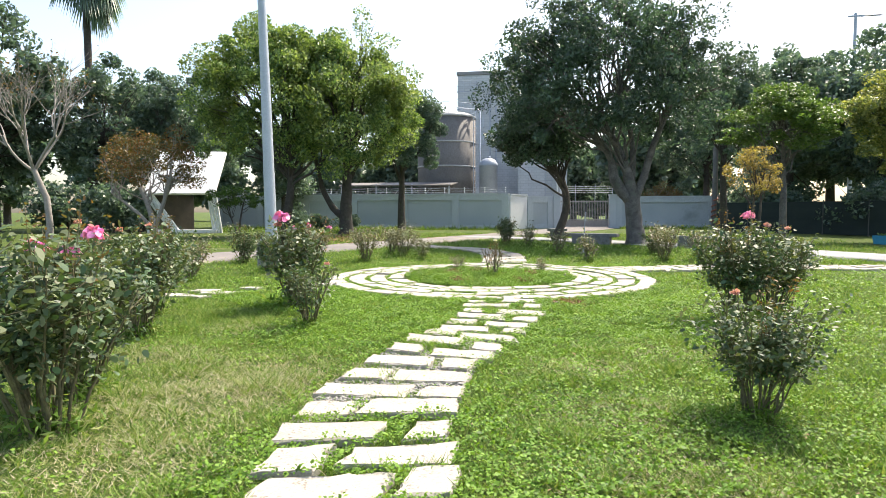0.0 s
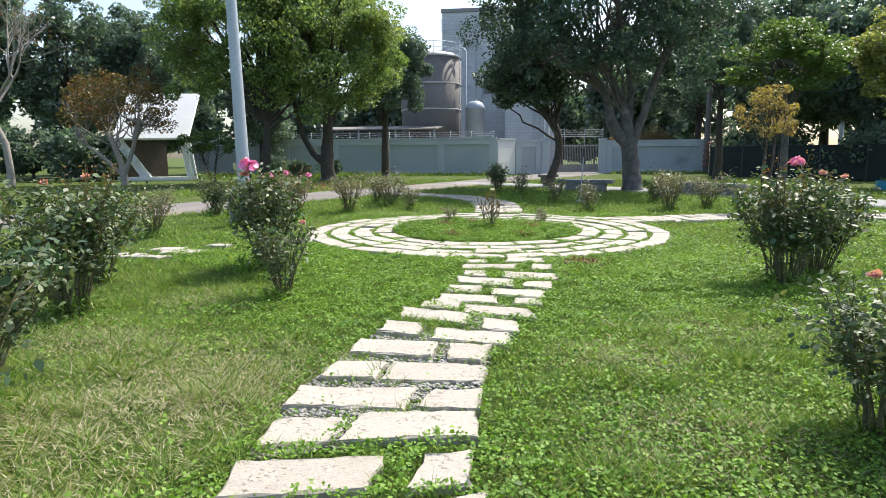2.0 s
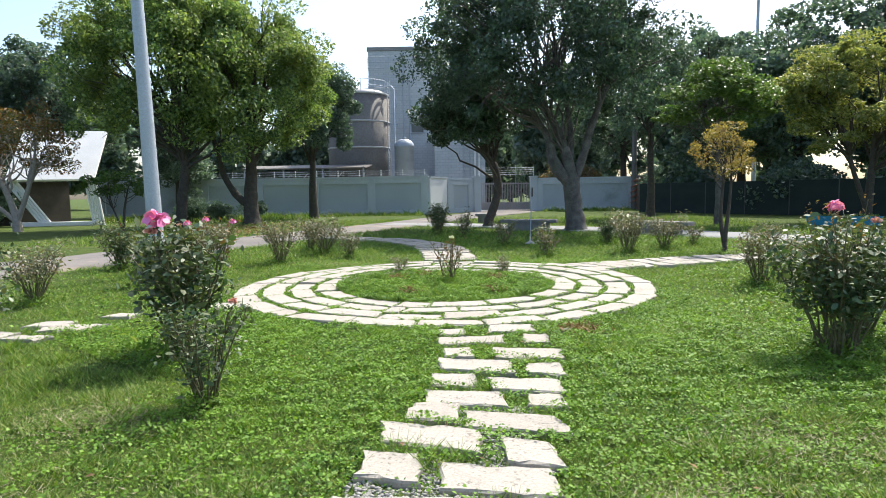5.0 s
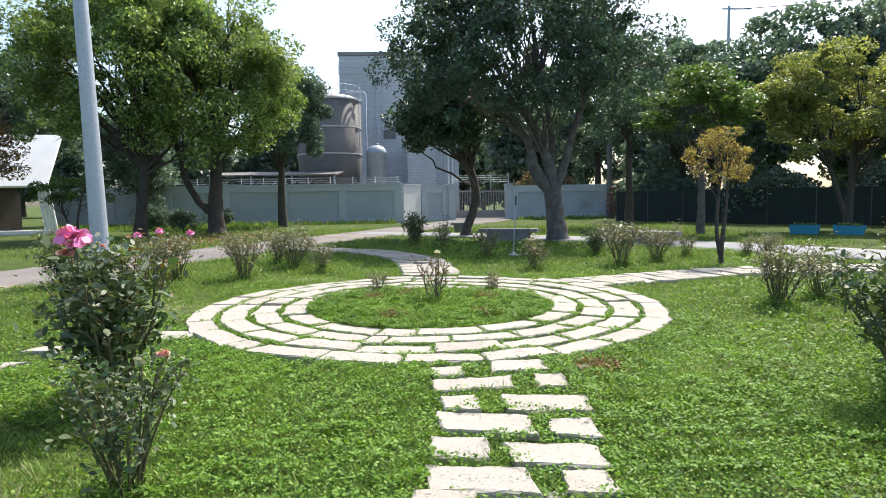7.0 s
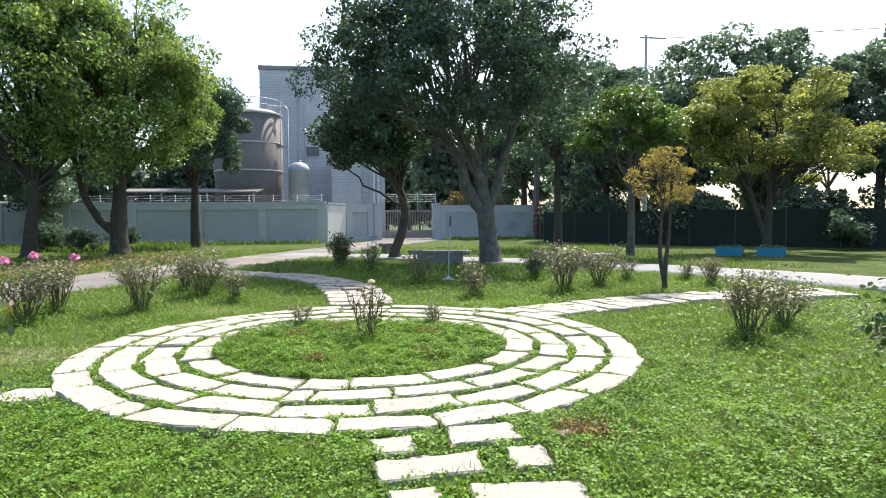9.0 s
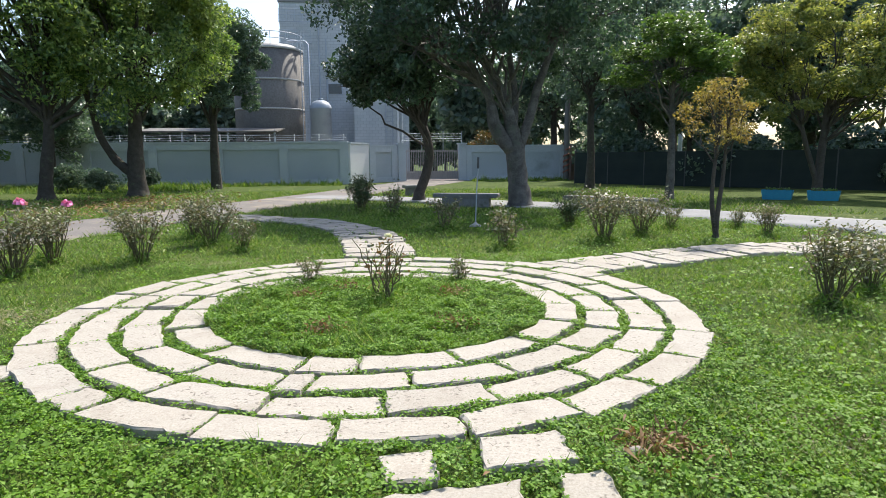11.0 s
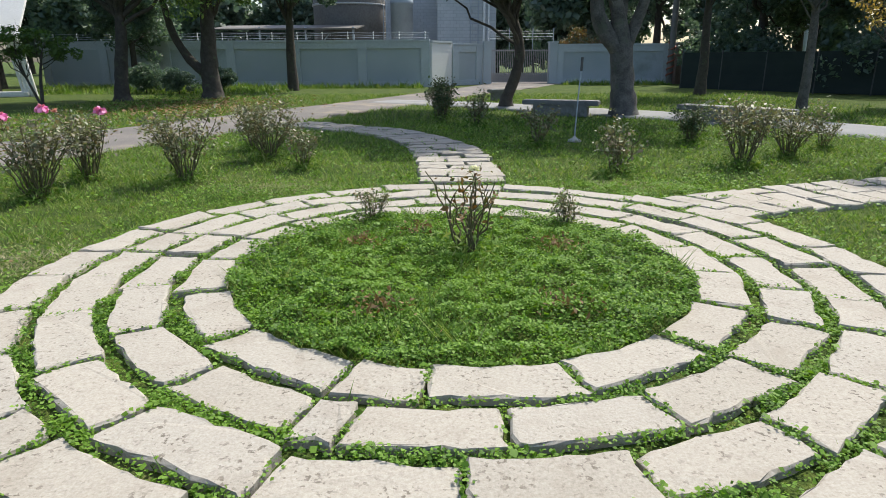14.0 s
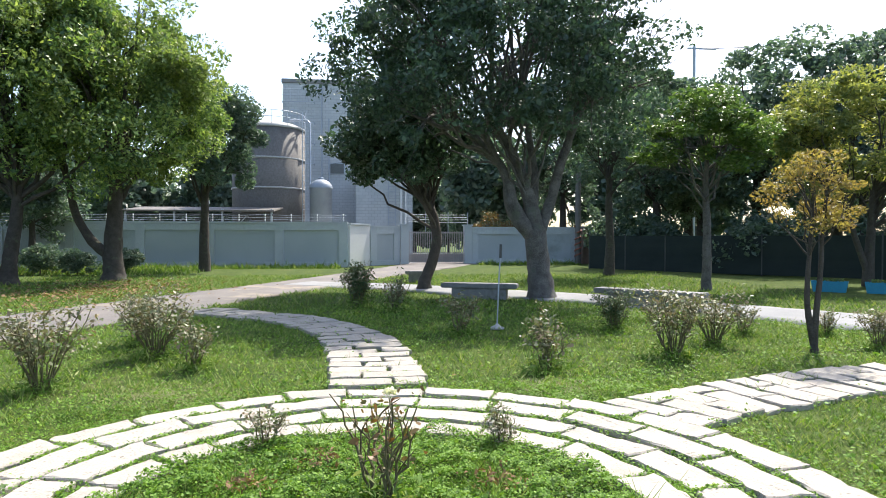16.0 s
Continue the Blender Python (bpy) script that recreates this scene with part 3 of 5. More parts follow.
band(path_b, [(0.32, 17.75), (0.24, 19.3), (0.05, 20.9), (-0.5, 22.4), (-1.45, 23.8), (-2.75, 24.9), (-3.9, 25.6)], 0.34, 1.10, gs, 0.88)
path_c = base("slab_path", 0, 0, 0, 0, "curving path of close-laid cream stone slabs", "paving", kind="structure")
band(path_c, [(2.75, 16.35), (3.6, 16.85), (4.6, 17.2), (5.8, 17.55), (7.4, 17.8), (9.4, 17.7)], 0.36, 1.05, gs, 0.90)
path_d = base("stepping_stones", 0, 0, 0, 0, "irregular flat cream stepping stones in the lawn", "paving", kind="structure")
for x, y, sx, sy in ((-4.52, 11.32, 0.25, 0.17), (-4.2, 11.85, 0.2, 0.14), (-3.85, 11.68, 0.26, 0.17), (-4.0, 11.14, 0.24, 0.09), (-3.68, 12.4, 0.17, 0.11), (-2.60, 12.83, 0.30, 0.20), (-4.95, 10.85, 0.28, 0.16), (-5.5, 10.6, 0.28, 0.15), (-5.15, 11.35, 0.2, 0.12)):
    poly = [(x + sx * u + 0.35 * sy * w + gs.normal(0, 0.02), y + sy * w + gs.normal(0, 0.02)) for u, w in ((-0.9, -1), (0.85, -0.95), (1, 0.1), (0.9, 0.95), (-0.8, 1), (-1, 0.1))]
    lay(path_d, poly, gs, 0.034)

# ---- plant behind the wall ----
def wall_run(name, p, q, h, panels, label, lit=None):
    """A rendered wall with a plinth, a coping, pilasters and recessed panels between them, along p to q."""
    p, q = Vector((*p, 0)), Vector((*q, 0))
    d = q - p
    L = d.length
    ob = base(name, p.x, p.y, 0, math.degrees(math.atan2(d.y, d.x)), label, "wall", kind="structure")
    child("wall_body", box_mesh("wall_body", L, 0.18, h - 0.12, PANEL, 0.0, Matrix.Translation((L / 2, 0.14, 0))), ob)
    child("coping", box_mesh("coping", L + 0.02, 0.34, 0.12, PLASTER, 0.012, Matrix.Translation((L / 2, 0.12, h - 0.12))), ob)
    child("top_band", box_mesh("top_band", L - 0.01, 0.10, 0.36, PLASTER, 0.006, Matrix.Translation((L / 2, 0.03, h - 0.482))), ob)
    child("plinth", box_mesh("plinth", L - 0.01, 0.12, 0.32, PLASTER, 0.006, Matrix.Translation((L / 2, 0.03, 0))), ob)
    me = box_mesh("pilaster", 0.5, 0.13, h - 0.125, PLASTER, 0.008)
    for i in range(panels + 1):
        child("pilaster", me, ob, m=Matrix.Translation((min(max(L * i / panels, 0.25), L - 0.25), 0.018, 0)))
    return ob


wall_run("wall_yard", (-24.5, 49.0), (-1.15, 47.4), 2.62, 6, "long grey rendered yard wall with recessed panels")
# The sun-facing return is white instead of grey: its sunlight is in the colour.
wc = base("wall_corner", -1.0, 47.45, 0, 60, "short plain return of the yard wall, its sunlit brightness put in as white", "wall", kind="structure")
child("wall_body", box_mesh("wall_body", 2.25, 0.2, 2.44, WHITE_PAINT, 0.006, Matrix.Translation((1.125, 0.12, 0))), wc)
child("coping", box_mesh("coping", 2.27, 0.3, 0.12, PLASTER, 0.012, Matrix.Translation((1.125, 0.12, 2.44))), wc)
wall_run("wall_gate_side", (0.15, 49.5), (2.0, 51.0), 2.45, 1, "grey rendered wall beside the gate")
wall_run("wall_far_side", (6.75, 52.0), (13.9, 51.4), 2.45, 1, "grey rendered wall beyond the gate")
for x, y in ((2.3, 51.1), (6.55, 52.1)):
    gp = base("gate_pillar", x, y, 0, 6, "square grey rendered gate pillar with a flat cap", "gate pillar", "gate pillars", "structure")
    child("shaft", box_mesh("shaft", 0.5, 0.5, 2.5, PLASTER, 0.012), gp)
    child("cap", box_mesh("cap", 0.6, 0.6, 0.1, PLASTER, 0.015, Matrix.Translation((0, 0, 2.5))), gp)


def gate(x0, y0, x1, y1, h):
    d = Vector((x1 - x0, y1 - y0, 0))
    L = d.length
    ob = base("metal_gate", x0, y0, 0.06, math.degrees(math.atan2(d.y, d.x)), "closed pale metal bar gate between grey pillars", "gate")
    rail = box_mesh("rail", L, 0.06, 0.08, GATE_PAINT, 0.006, Matrix.Translation((L / 2, 0, 0)))
    for z in (0.08, 0.55, h - 0.1):
        child("rail", rail, ob, m=Matrix.Translation((0, 0, z)))
    bar = box_mesh("bar", 0.035, 0.035, h, GATE_PAINT, 0.004)
    n = 30
    for i in range(n + 1):
        child("bar", bar, ob, m=Matrix.Translation((0.02 + (L - 0.04) * i / n, -0.05, 0.03)))
    kick = box_mesh("kick_plate", L - 0.02, 0.012, 0.42, GATE_PAINT, 0.002, Matrix.Translation((L / 2, 0.04, 0.12)))
    child("kick_plate", kick, ob)
    return ob


gate(2.6, 51.3, 6.25, 52.0, 2.05)
wire_items = []
for k in range(4):
    z = 2.75 + 0.16 * k
    wire_items.append(tube_arrays([(2.3, 51.1, z), (4.4, 51.6, z - 0.03), (6.55, 52.1, z)], [0.012] * 3, 4))
for x, y in ((2.3, 51.1), (3.7, 51.4), (5.2, 51.75), (6.55, 52.1)):
    wire_items.append(tube_arrays([(x, y, 2.05), (x, y, 3.4)], [0.025] * 2, 5))
tagged(new("wire_fence", tubes("wire_fence", wire_items, STEEL)), "strands of security wire on posts above the gate", "wire fence")


def storage_tank(x, y, r, h, bands):
    ob = base("storage_tank", x, y, 0, 0, "tall brown-grey cylindrical storage tank with pale hoops", "tank")
    child("shell", lathe("shell", [(r, 0), (r, h * 0.5), (r, h)], TANK, 48), ob)
    child("roof", lathe("roof", [(r + 0.06, h), (r + 0.06, h + 0.14), (r * 0.8, h + 0.42), (r * 0.4, h + 0.58), (0.05, h + 0.62)], TANK_TRIM, 48), ob, "pale domed tank roof")
    for z in bands:
        child("hoop", lathe("hoop", [(r + 0.002, z), (r + 0.07, z + 0.02), (r + 0.07, z + 0.12), (r + 0.002, z + 0.14)], TANK_TRIM, 48), ob, "pale hoop")
    rail = []
    a = np.linspace(0, 2 * math.pi, 33)
    for z in (h + 0.7, h + 1.15):
        rail.append(tube_arrays(np.stack([r * np.cos(a), r * np.sin(a), np.full(33, z)], 1), [0.025] * 33, 5))
    for t in np.linspace(0, 2 * math.pi, 15)[:-1]:
        rail.append(tube_arrays([(r * math.cos(t), r * math.sin(t), h + 0.1), (r * math.cos(t), r * math.sin(t), h + 1.15)], [0.022] * 2, 5))
    child("handrail", tubes("handrail", rail, STEEL), ob)
    lad = []
    t = -0.35
    cx, cy = (r + 0.22) * math.cos(t), (r + 0.22) * math.sin(t)
    for s in (-0.22, 0.22):
        lad.append(tube_arrays([(cx - s * math.sin(t), cy + s * math.cos(t), 0.3), (cx - s * math.sin(t), cy + s * math.cos(t), h + 1.3)], [0.03] * 2, 5))
    for z in np.arange(0.6, h + 1.0, 0.35):
        lad.append(tube_arrays([(cx + 0.22 * math.sin(t), cy - 0.22 * math.cos(t), z), (cx - 0.22 * math.sin(t), cy + 0.22 * math.cos(t), z)], [0.016] * 2, 4))
    child("ladder", tubes("ladder", lad, STEEL), ob)
    pipe = [tube_arrays([(r + 0.5, -0.9, 0.2), (r + 0.5, -0.9, h + 0.5), (r + 0.3, -0.7, h + 0.75), (r * 0.6, -0.4, h + 0.8)], [0.07] * 4, 8)]
    child("pipe", tubes("pipe", pipe, STEEL), ob)
    return ob


storage_tank(-7.25, 58.0, 2.56, 9.45, (5.15, 7.25))
sv = base("pressure_vessel", -3.3, 55.5, 0, 0, "blue-grey upright pressure vessel with a domed top", "tank")
child("shell", lathe("shell", [(0.76, 0), (0.76, 5.1), (0.80, 5.12), (0.80, 5.22), (0.74, 5.4), (0.58, 5.62), (0.3, 5.76), (0.05, 5.8)], VESSEL, 32), sv)
child("flange", lathe("flange", [(0.05, 5.79), (0.18, 5.8), (0.18, 5.92), (0.05, 5.93)], STEEL, 16), sv)


def plant_building():
    ob = base("factory_building", -7.35, 66.0, 0, 0, "tall plain factory building faced in small grey tiles", "building")
    child("wall", box_mesh("wall", 8.6, 10, 15.0, FACADE, 0.03, Matrix.Translation((4.3, 5, 0))), ob)
    child("parapet", box_mesh("parapet", 8.8, 10.2, 0.35, CONCRETE, 0.03, Matrix.Translation((4.3, 5, 15.0))), ob)
    win = box_mesh("window_frame", 1.3, 0.12, 1.0, STEEL, 0.01)
    pane = box_mesh("pane", 1.14, 0.06, 0.84, WINDOW_DARK, 0.0)
    for x, z in ((4.6, 7.2), (7.0, 7.2)):
        w = child("window", win, ob, m=Matrix.Translation((x, -0.03, z)))
        child("pane", pane, w, "dark window pane", Matrix.Translation((0, -0.045, 0.08)))
    stair = []
    for k in range(4):
        z = 8.0 + k * 1.75
        for s in (0.0, 0.55, 1.05):
            stair.append(tube_arrays([(0.05, -0.75, z + s), (2.7, -0.75, z + s)], [0.04 if s == 0 else 0.025] * 2, 5))
        for x in np.linspace(0.05, 2.7, 5):
            stair.append(tube_arrays([(x, -0.75, z), (x, -0.75, z + 1.05)], [0.022] * 2, 4))
        stair.append(tube_arrays([(0.05, -0.02, z), (0.05, -0.75, z)], [0.04] * 2, 5))
        stair.append(tube_arrays([(2.7, -0.02, z), (2.7, -0.75, z)], [0.04] * 2, 5))
    child("stair_rail", tubes("stair_rail", stair, STEEL), ob)
    down = [tube_arrays([(x, -0.12, 0.1), (x, -0.12, zt)], [0.07] * 2, 8) for x, zt in ((3.3, 14.8), (3.9, 12.0))]
    child("pipe", tubes("pipe", down, STEEL), ob)
    return ob


plant_building()
low = base("plant_annex", -1.0, 60.0, 0, 0, "lower grey tiled annex with pipes and a ladder", "building")
child("wall", box_mesh("wall", 4.4, 6, 6.6, FACADE, 0.03, Matrix.Translation((2.2, 3, 0))), low)
child("roof", box_mesh("roof", 4.7, 6.3, 0.2, CONCRETE, 0.03, Matrix.Translation((2.2, 3, 6.6))), low)
lad = [tube_arrays([(x, -0.25, 0.2), (x, -0.25, 6.9)], [0.035] * 2, 5) for x in (2.5, 3.05)] + [tube_arrays([(2.5, -0.25, z), (3.05, -0.25, z)], [0.02] * 2, 4) for z in np.arange(0.5, 6.7, 0.4)]
child("ladder", tubes("ladder", lad, STEEL), low)
child("pipe", tubes("pipe", [tube_arrays([(x, -0.2, 0.1), (x, -0.2, 6.3)], [r] * 2, 8) for x, r in ((3.5, 0.10), (3.85, 0.07))], WHITE_PAINT), low, "white painted pipe")

shed = base("yard_canopy", -15.5, 52.5, 0, -2, "low open canopy with a thin grey roof over dark plant", "canopy")
child("roof", box_mesh("roof", 9.5, 3.4, 0.10, TANK, 0.01, Matrix.Translation((4.75, 1.7, 3.55)) @ pose(0, 0, 0, 6, 0, 0)), shed)
for x in (0.2, 3.2, 6.2, 9.3):
    child("post", box_mesh("post", 0.12, 0.12, 3.55, STEEL, 0.01), shed, m=Matrix.Translation((x, 0.25, 0)))
child("beam", box_mesh("beam", 9.3, 0.12, 0.16, DARK_STEEL, 0.01, Matrix.Translation((4.75, 0.25, 3.1))), shed)
gm = np.random.default_rng(5)
for i in range(7):
    pl = base("plant_machine", -14.9 + i * 1.35, 54.0 + gm.uniform(-0.2, 0.3), 0, gm.uniform(-8, 8), "dark steel plant unit with pipework under the canopy", "machine", "plant under the canopy")
    h = gm.uniform(2.4, 3.1)
    child("casing", box_mesh("casing", gm.uniform(0.6, 1.0), 0.8, h, DARK_STEEL, 0.04), pl)
    child("pipework", tubes("pipework", [tube_arrays([(-0.2, -0.45, 0.2), (-0.2, -0.5, h - 0.3), (0.15, -0.5, h + 0.1), (0.15, 0.1, h + 0.1)], [0.05] * 4, 6)], STEEL), pl)

yard = tagged(new("pavement_yard", box_mesh("pavement_yard", 44, 34, 0.06, CONCRETE, 0.01, Matrix.Translation((-4, 68.2, -0.03)))), "bare concrete paving of the plant yard", "paving", kind="structure")
# security wire on the yard wall, with small pale insulators
wi = []
for k in range(3):
    xs = np.linspace(-24, -1.2, 40)
    zz = 2.72 + 0.14 * k + 0.02 * np.sin(xs * 2.2 + k)
    wi.append(tube_arrays(np.stack([xs, 49.0 - (xs + 24.5) * 0.0685 + 0.12, zz], 1), [0.009] * 40, 4))
for x in np.linspace(-23.6, -1.4, 16):
    y = 49.0 - (x + 24.5) * 0.0685 + 0.12
    wi.append(tube_arrays([(x, y, 2.6), (x, y, 3.08)], [0.018] * 2, 5))
yard_wire = tagged(new("wire_fence", tubes("wire_fence", wi, STEEL)), "thin security wires with pale insulators along the yard wall", "wire fence")
insulator = lathe("insulator", [(0.02, -0.05), (0.045, -0.03), (0.03, 0.0), (0.045, 0.03), (0.02, 0.05)], WHITE_PAINT, 8)
for x in np.linspace(-23.6, -1.4, 16):
    for k in range(3):
        child("insulator", insulator, yard_wire, "pale insulator", Matrix.Translation((x, 49.0 - (x + 24.5) * 0.0685 + 0.08, 2.72 + 0.14 * k)))
cond = base("lamp_post", -9.0, 47.8, 0, 0, "slim grey conduit post fixed against the yard wall", "post")
child("post", tubes("post", [tube_arrays([(0, 0, 0), (0, 0, 3.6)], [0.05, 0.045], 8)], STEEL), cond)
child("head", box_mesh("head", 0.16, 0.14, 0.22, STEEL, 0.02, Matrix.Translation((0, 0, 3.6))), cond)

up = base("utility_pole", 13.6, 50.6, 0, 0, "grey concrete utility pole with red and black hazard bands", "utility pole")
child("shaft", tubes("shaft", [tube_arrays([(0, 0, 0), (0, 0, 5), (0, 0, 11)], [0.19, 0.17, 0.13], 14)], surface("dark_concrete", (0.12, 0.11, 0.10), (0.18, 0.17, 0.16), 2, 40)), up)
t_ = np.linspace(0, 1, 40)
for k in range(5):
    a0 = 6.28 * 0.9 * t_
    c = np.stack([0.2 * np.cos(a0 + k), 0.2 * np.sin(a0 + k), 0.3 + k * 0.44 + 0.45 * t_], 1)
    child("hazard_band", tubes("hazard_band", [tube_arrays(c, [0.05] * 40, 5)], STRIPE_RED), up, "dull red hazard band")
pil = base("brick_pillar", 14.35, 51.2, 0, 0, "brown brick-faced pillar at the wall's end", "pillar", kind="structure")
child("shaft", box_mesh("shaft", 0.6, 0.6, 2.4, BROWN_PILLAR, 0.015), pil)
child("cap", box_mesh("cap", 0.7, 0.7, 0.1, CONCRETE, 0.01, Matrix.Translation((0, 0, 2.4))), pil)
wall_run("wall_end", (14.7, 51.3), (19.0, 50.6), 1.9, 1, "low grey rendered wall in shade")

up2 = base("utility_pole", 27.6, 62.0, 0, 0, "distant grey utility pole with a crossarm", "utility pole")
child("shaft", tubes("shaft", [tube_arrays([(0, 0, 0), (0, 0, 18.2)], [0.2, 0.12], 10)], STEEL), up2)
child("crossarm", box_mesh("crossarm", 2.6, 0.12, 0.12, STEEL, 0.01, Matrix.Translation((0.7, 0, 17.9))), up2)
wire = np.stack([np.linspace(28, 75, 24), np.linspace(62, 40, 24), 17.9 - 0.8 * np.sin(np.linspace(0, math.pi, 24))], 1)
tagged(new("overhead_cable", tubes("overhead_cable", [tube_arrays(wire, [0.035] * 24, 5)], DARK_STEEL)), "thin dark overhead cable against the sky", "cable")

# netting fence on the far lawn
fence = base("netting_fence", 0, 0, 0, 0, "dark green netting fence on thin posts under the trees", "fence")
fl, _ = spline([(12.2, 44.5), (15.5, 40.0), (19.7, 35.2), (25.0, 29.0), (32.0, 20.0), (38.0, 8.0)], 2.2)
net = box_mesh("net_panel", 1.0, 0.03, 1.78, NET, 0.004, Matrix.Translation((0.5, 0, 0)))
post = tubes("post", [tube_arrays([(0, 0, 0), (0, 0, 1.9)], [0.035] * 2, 8)], DARK_STEEL)
for a, b in zip(fl[:-1], fl[1:]):
    d = b - a
    child("post", post, fence, m=Matrix.Translation((a[0], a[1], 0)))
    child("net_panel", net, fence, m=pose(a[0], a[1], 0.04, 0, 0, math.degrees(math.atan2(d[1], d[0]))) @ Matrix.Diagonal((float(np.hypot(*d)), 1, 1, 1)))

# white pavilion behind the trees
pav = base("pavilion", -20.9, 38.2, 0, 12, "white steel pavilion with a sloping roof and raking lattice legs", "pavilion")
child("roof", box_mesh("roof", 4.3, 0.14, 3.9, WHITE_PAINT, 0.02, Matrix.Translation((0.1, -0.4, 2.4)) @ pose(0, 0, 0, -44, 0, 0)), pav, "white sheet roof")
for x0, x1 in ((-2.0, -0.2), (1.9, 2.3)):
    leg = []
    for dx in (-0.24, -0.08, 0.08, 0.24):
        leg.append(tube_arrays([(x0 + dx, 0, 2.5), (x1 + dx, -0.2, 0)], [0.075] * 2, 6))
    for i in range(9):
        u0, u1 = i / 9, (i + 1) / 9
        s = 0.24 if i % 2 else -0.24
        leg.append(tube_arrays([(x0 + (x1 - x0) * u0 + s, -0.2 * u0, 2.5 - 2.5 * u0), (x0 + (x1 - x0) * u1 - s, -0.2 * u1, 2.5 - 2.5 * u1)], [0.04] * 2, 5))
    child("leg", tubes("leg", leg, WHITE_PAINT), pav)
child("kerb", box_mesh("kerb", 4.2, 0.5, 0.22, WHITE_PAINT, 0.03, Matrix.Translation((0.2, -0.2, 0))), pav)
# Dark roofed block, added to stand for the deep shade beside the pavilion.
hut = base("shade_block", -26.5, 42.5, 0, -32, "dark brown block added for the deep shade under the trees", "hut")
child("wall", box_mesh("wall", 9.0, 3.0, 2.4, surface("shade_brown", (0.05, 0.04, 0.035), (0.09, 0.075, 0.06), 2, 30), 0.03), hut)
child("roof", box_mesh("roof", 9.6, 3.6, 0.16, DARK_STEEL, 0.02, Matrix.Translation((0, 0, 2.4)) @ pose(0, 0, 0, 5, 0, 0)), hut)

# ---- trees ----
tree("fig_tree", 4.9, 27.8, tree_meshes(21, [
    [(0, 0, -0.1, 0.50), (-0.02, 0, 0.2, 0.37), (-0.08, 0, 0.9, 0.31), (-0.18, 0, 1.8, 0.30), (-0.38, 0, 2.9, 0.17), (-0.95, 0, 4.2, 0.13), (-1.9, -0.1, 5.6, 0.08)],
    [(-0.25, -0.05, 1.7, 0.2), (-0.62, -0.1, 2.1, 0.22), (-0.92, -0.15, 2.6, 0.2), (-1.0, -0.15, 3.4, 0.12), (-1.7, -0.1, 4.3, 0.10), (-3.3, 0, 5.2, 0.06)],
    [(-0.08, 0, 1.8, 0.17), (0.28, 0.1, 2.7, 0.15), (0.5, 0.1, 3.6, 0.13), (0.95, 0.2, 4.8, 0.10), (1.5, 0.2, 6.0, 0.07)],
    [(-0.2, 0.1, 2.2, 0.12), (-0.1, 0.4, 3.6, 0.11), (-0.3, 0.8, 5.2, 0.08), (-0.6, 0.9, 6.6, 0.05)]],
    (-1.35, 0, 6.5), (4.9, 4.1, 3.7), 290, 230, 0.55, 0.125, FIG_LEAF, BARK_GREY, 0.06, 90, 0.55, 0.15, 0.75, -0.72, 14),
    "broad dark-leaved fig tree with a forked grey trunk", "tree")
tree("fig_tree", 1.9, 31.0, tree_meshes(22, [
    [(0, 0, -0.1, 0.3), (0.02, 0, 0.3, 0.19), (0.28, 0, 0.9, 0.17), (0.45, 0, 1.7, 0.16), (0.28, 0, 2.5, 0.15), (-0.2, 0, 3.4, 0.11)]],
    (-0.85, -0.3, 4.6), (2.3, 2.2, 1.6), 72, 380, 0.58, 0.135, FIG_LEAF, BARK_DARK, 0.06, 22, 0.55, 0.4, 0.7, -0.7, 12),
    "leaning dark fig tree with a bent slender trunk", "tree")
tree("camphor_tree", -9.7, 36.5, tree_meshes(23, [
    [(0, 0, -0.1, 0.55), (0, 0, 0.3, 0.40), (-0.05, 0, 1.1, 0.34), (0.05, 0, 2.4, 0.30), (0.1, 0, 4.2, 0.2), (0.2, 0, 6.2, 0.12)],
    [(-0.15, 0, 0.95, 0.2), (-0.75, -0.1, 1.5, 0.18), (-1.35, -0.1, 2.5, 0.15), (-1.6, -0.1, 3.9, 0.11), (-2.2, 0, 5.2, 0.07)]],
    (0.45, 0, 6.9), (4.1, 4.0, 4.9), 210, 360, 0.72, 0.15, CAMPHOR_LEAF, BARK_DARK, 0.09, 45, 0.5, 0.15, 0.75, -0.95, 12, 22),
    "rounded bright green camphor tree with a dark trunk", "tree")
tree("camphor_tree", -12.5, 34.6, tree_meshes(24, [
    [(0, 0, -0.1, 0.42), (0, 0, 0.3, 0.27), (0.1, 0, 1.2, 0.24), (0.3, 0, 2.4, 0.2), (0.35, 0, 3.6, 0.15), (0.2, 0, 5.6, 0.1)]],
    (-0.7, 0, 7.3), (4.5, 3.9, 4.7), 200, 360, 0.72, 0.15, CAMPHOR_LEAF, BARK_DARK, 0.09, 40, 0.5, 0.15, 0.75, -0.8, 12, 20),
    "dense green camphor tree with a curving dark trunk", "tree")
tree("shade_tree", -8.1, 43.5, tree_meshes(25, [[(0, 0, -0.1, 0.3), (0, 0, 2.5, 0.2), (0.1, 0, 5.2, 0.12)]],
     (0.5, 0, 6.6), (2.3, 2.1, 3.0), 60, 420, 0.7, 0.16, WOODS_LEAF, BARK_DARK, 0.07, 16), "dark green tree close to the yard wall", "tree")
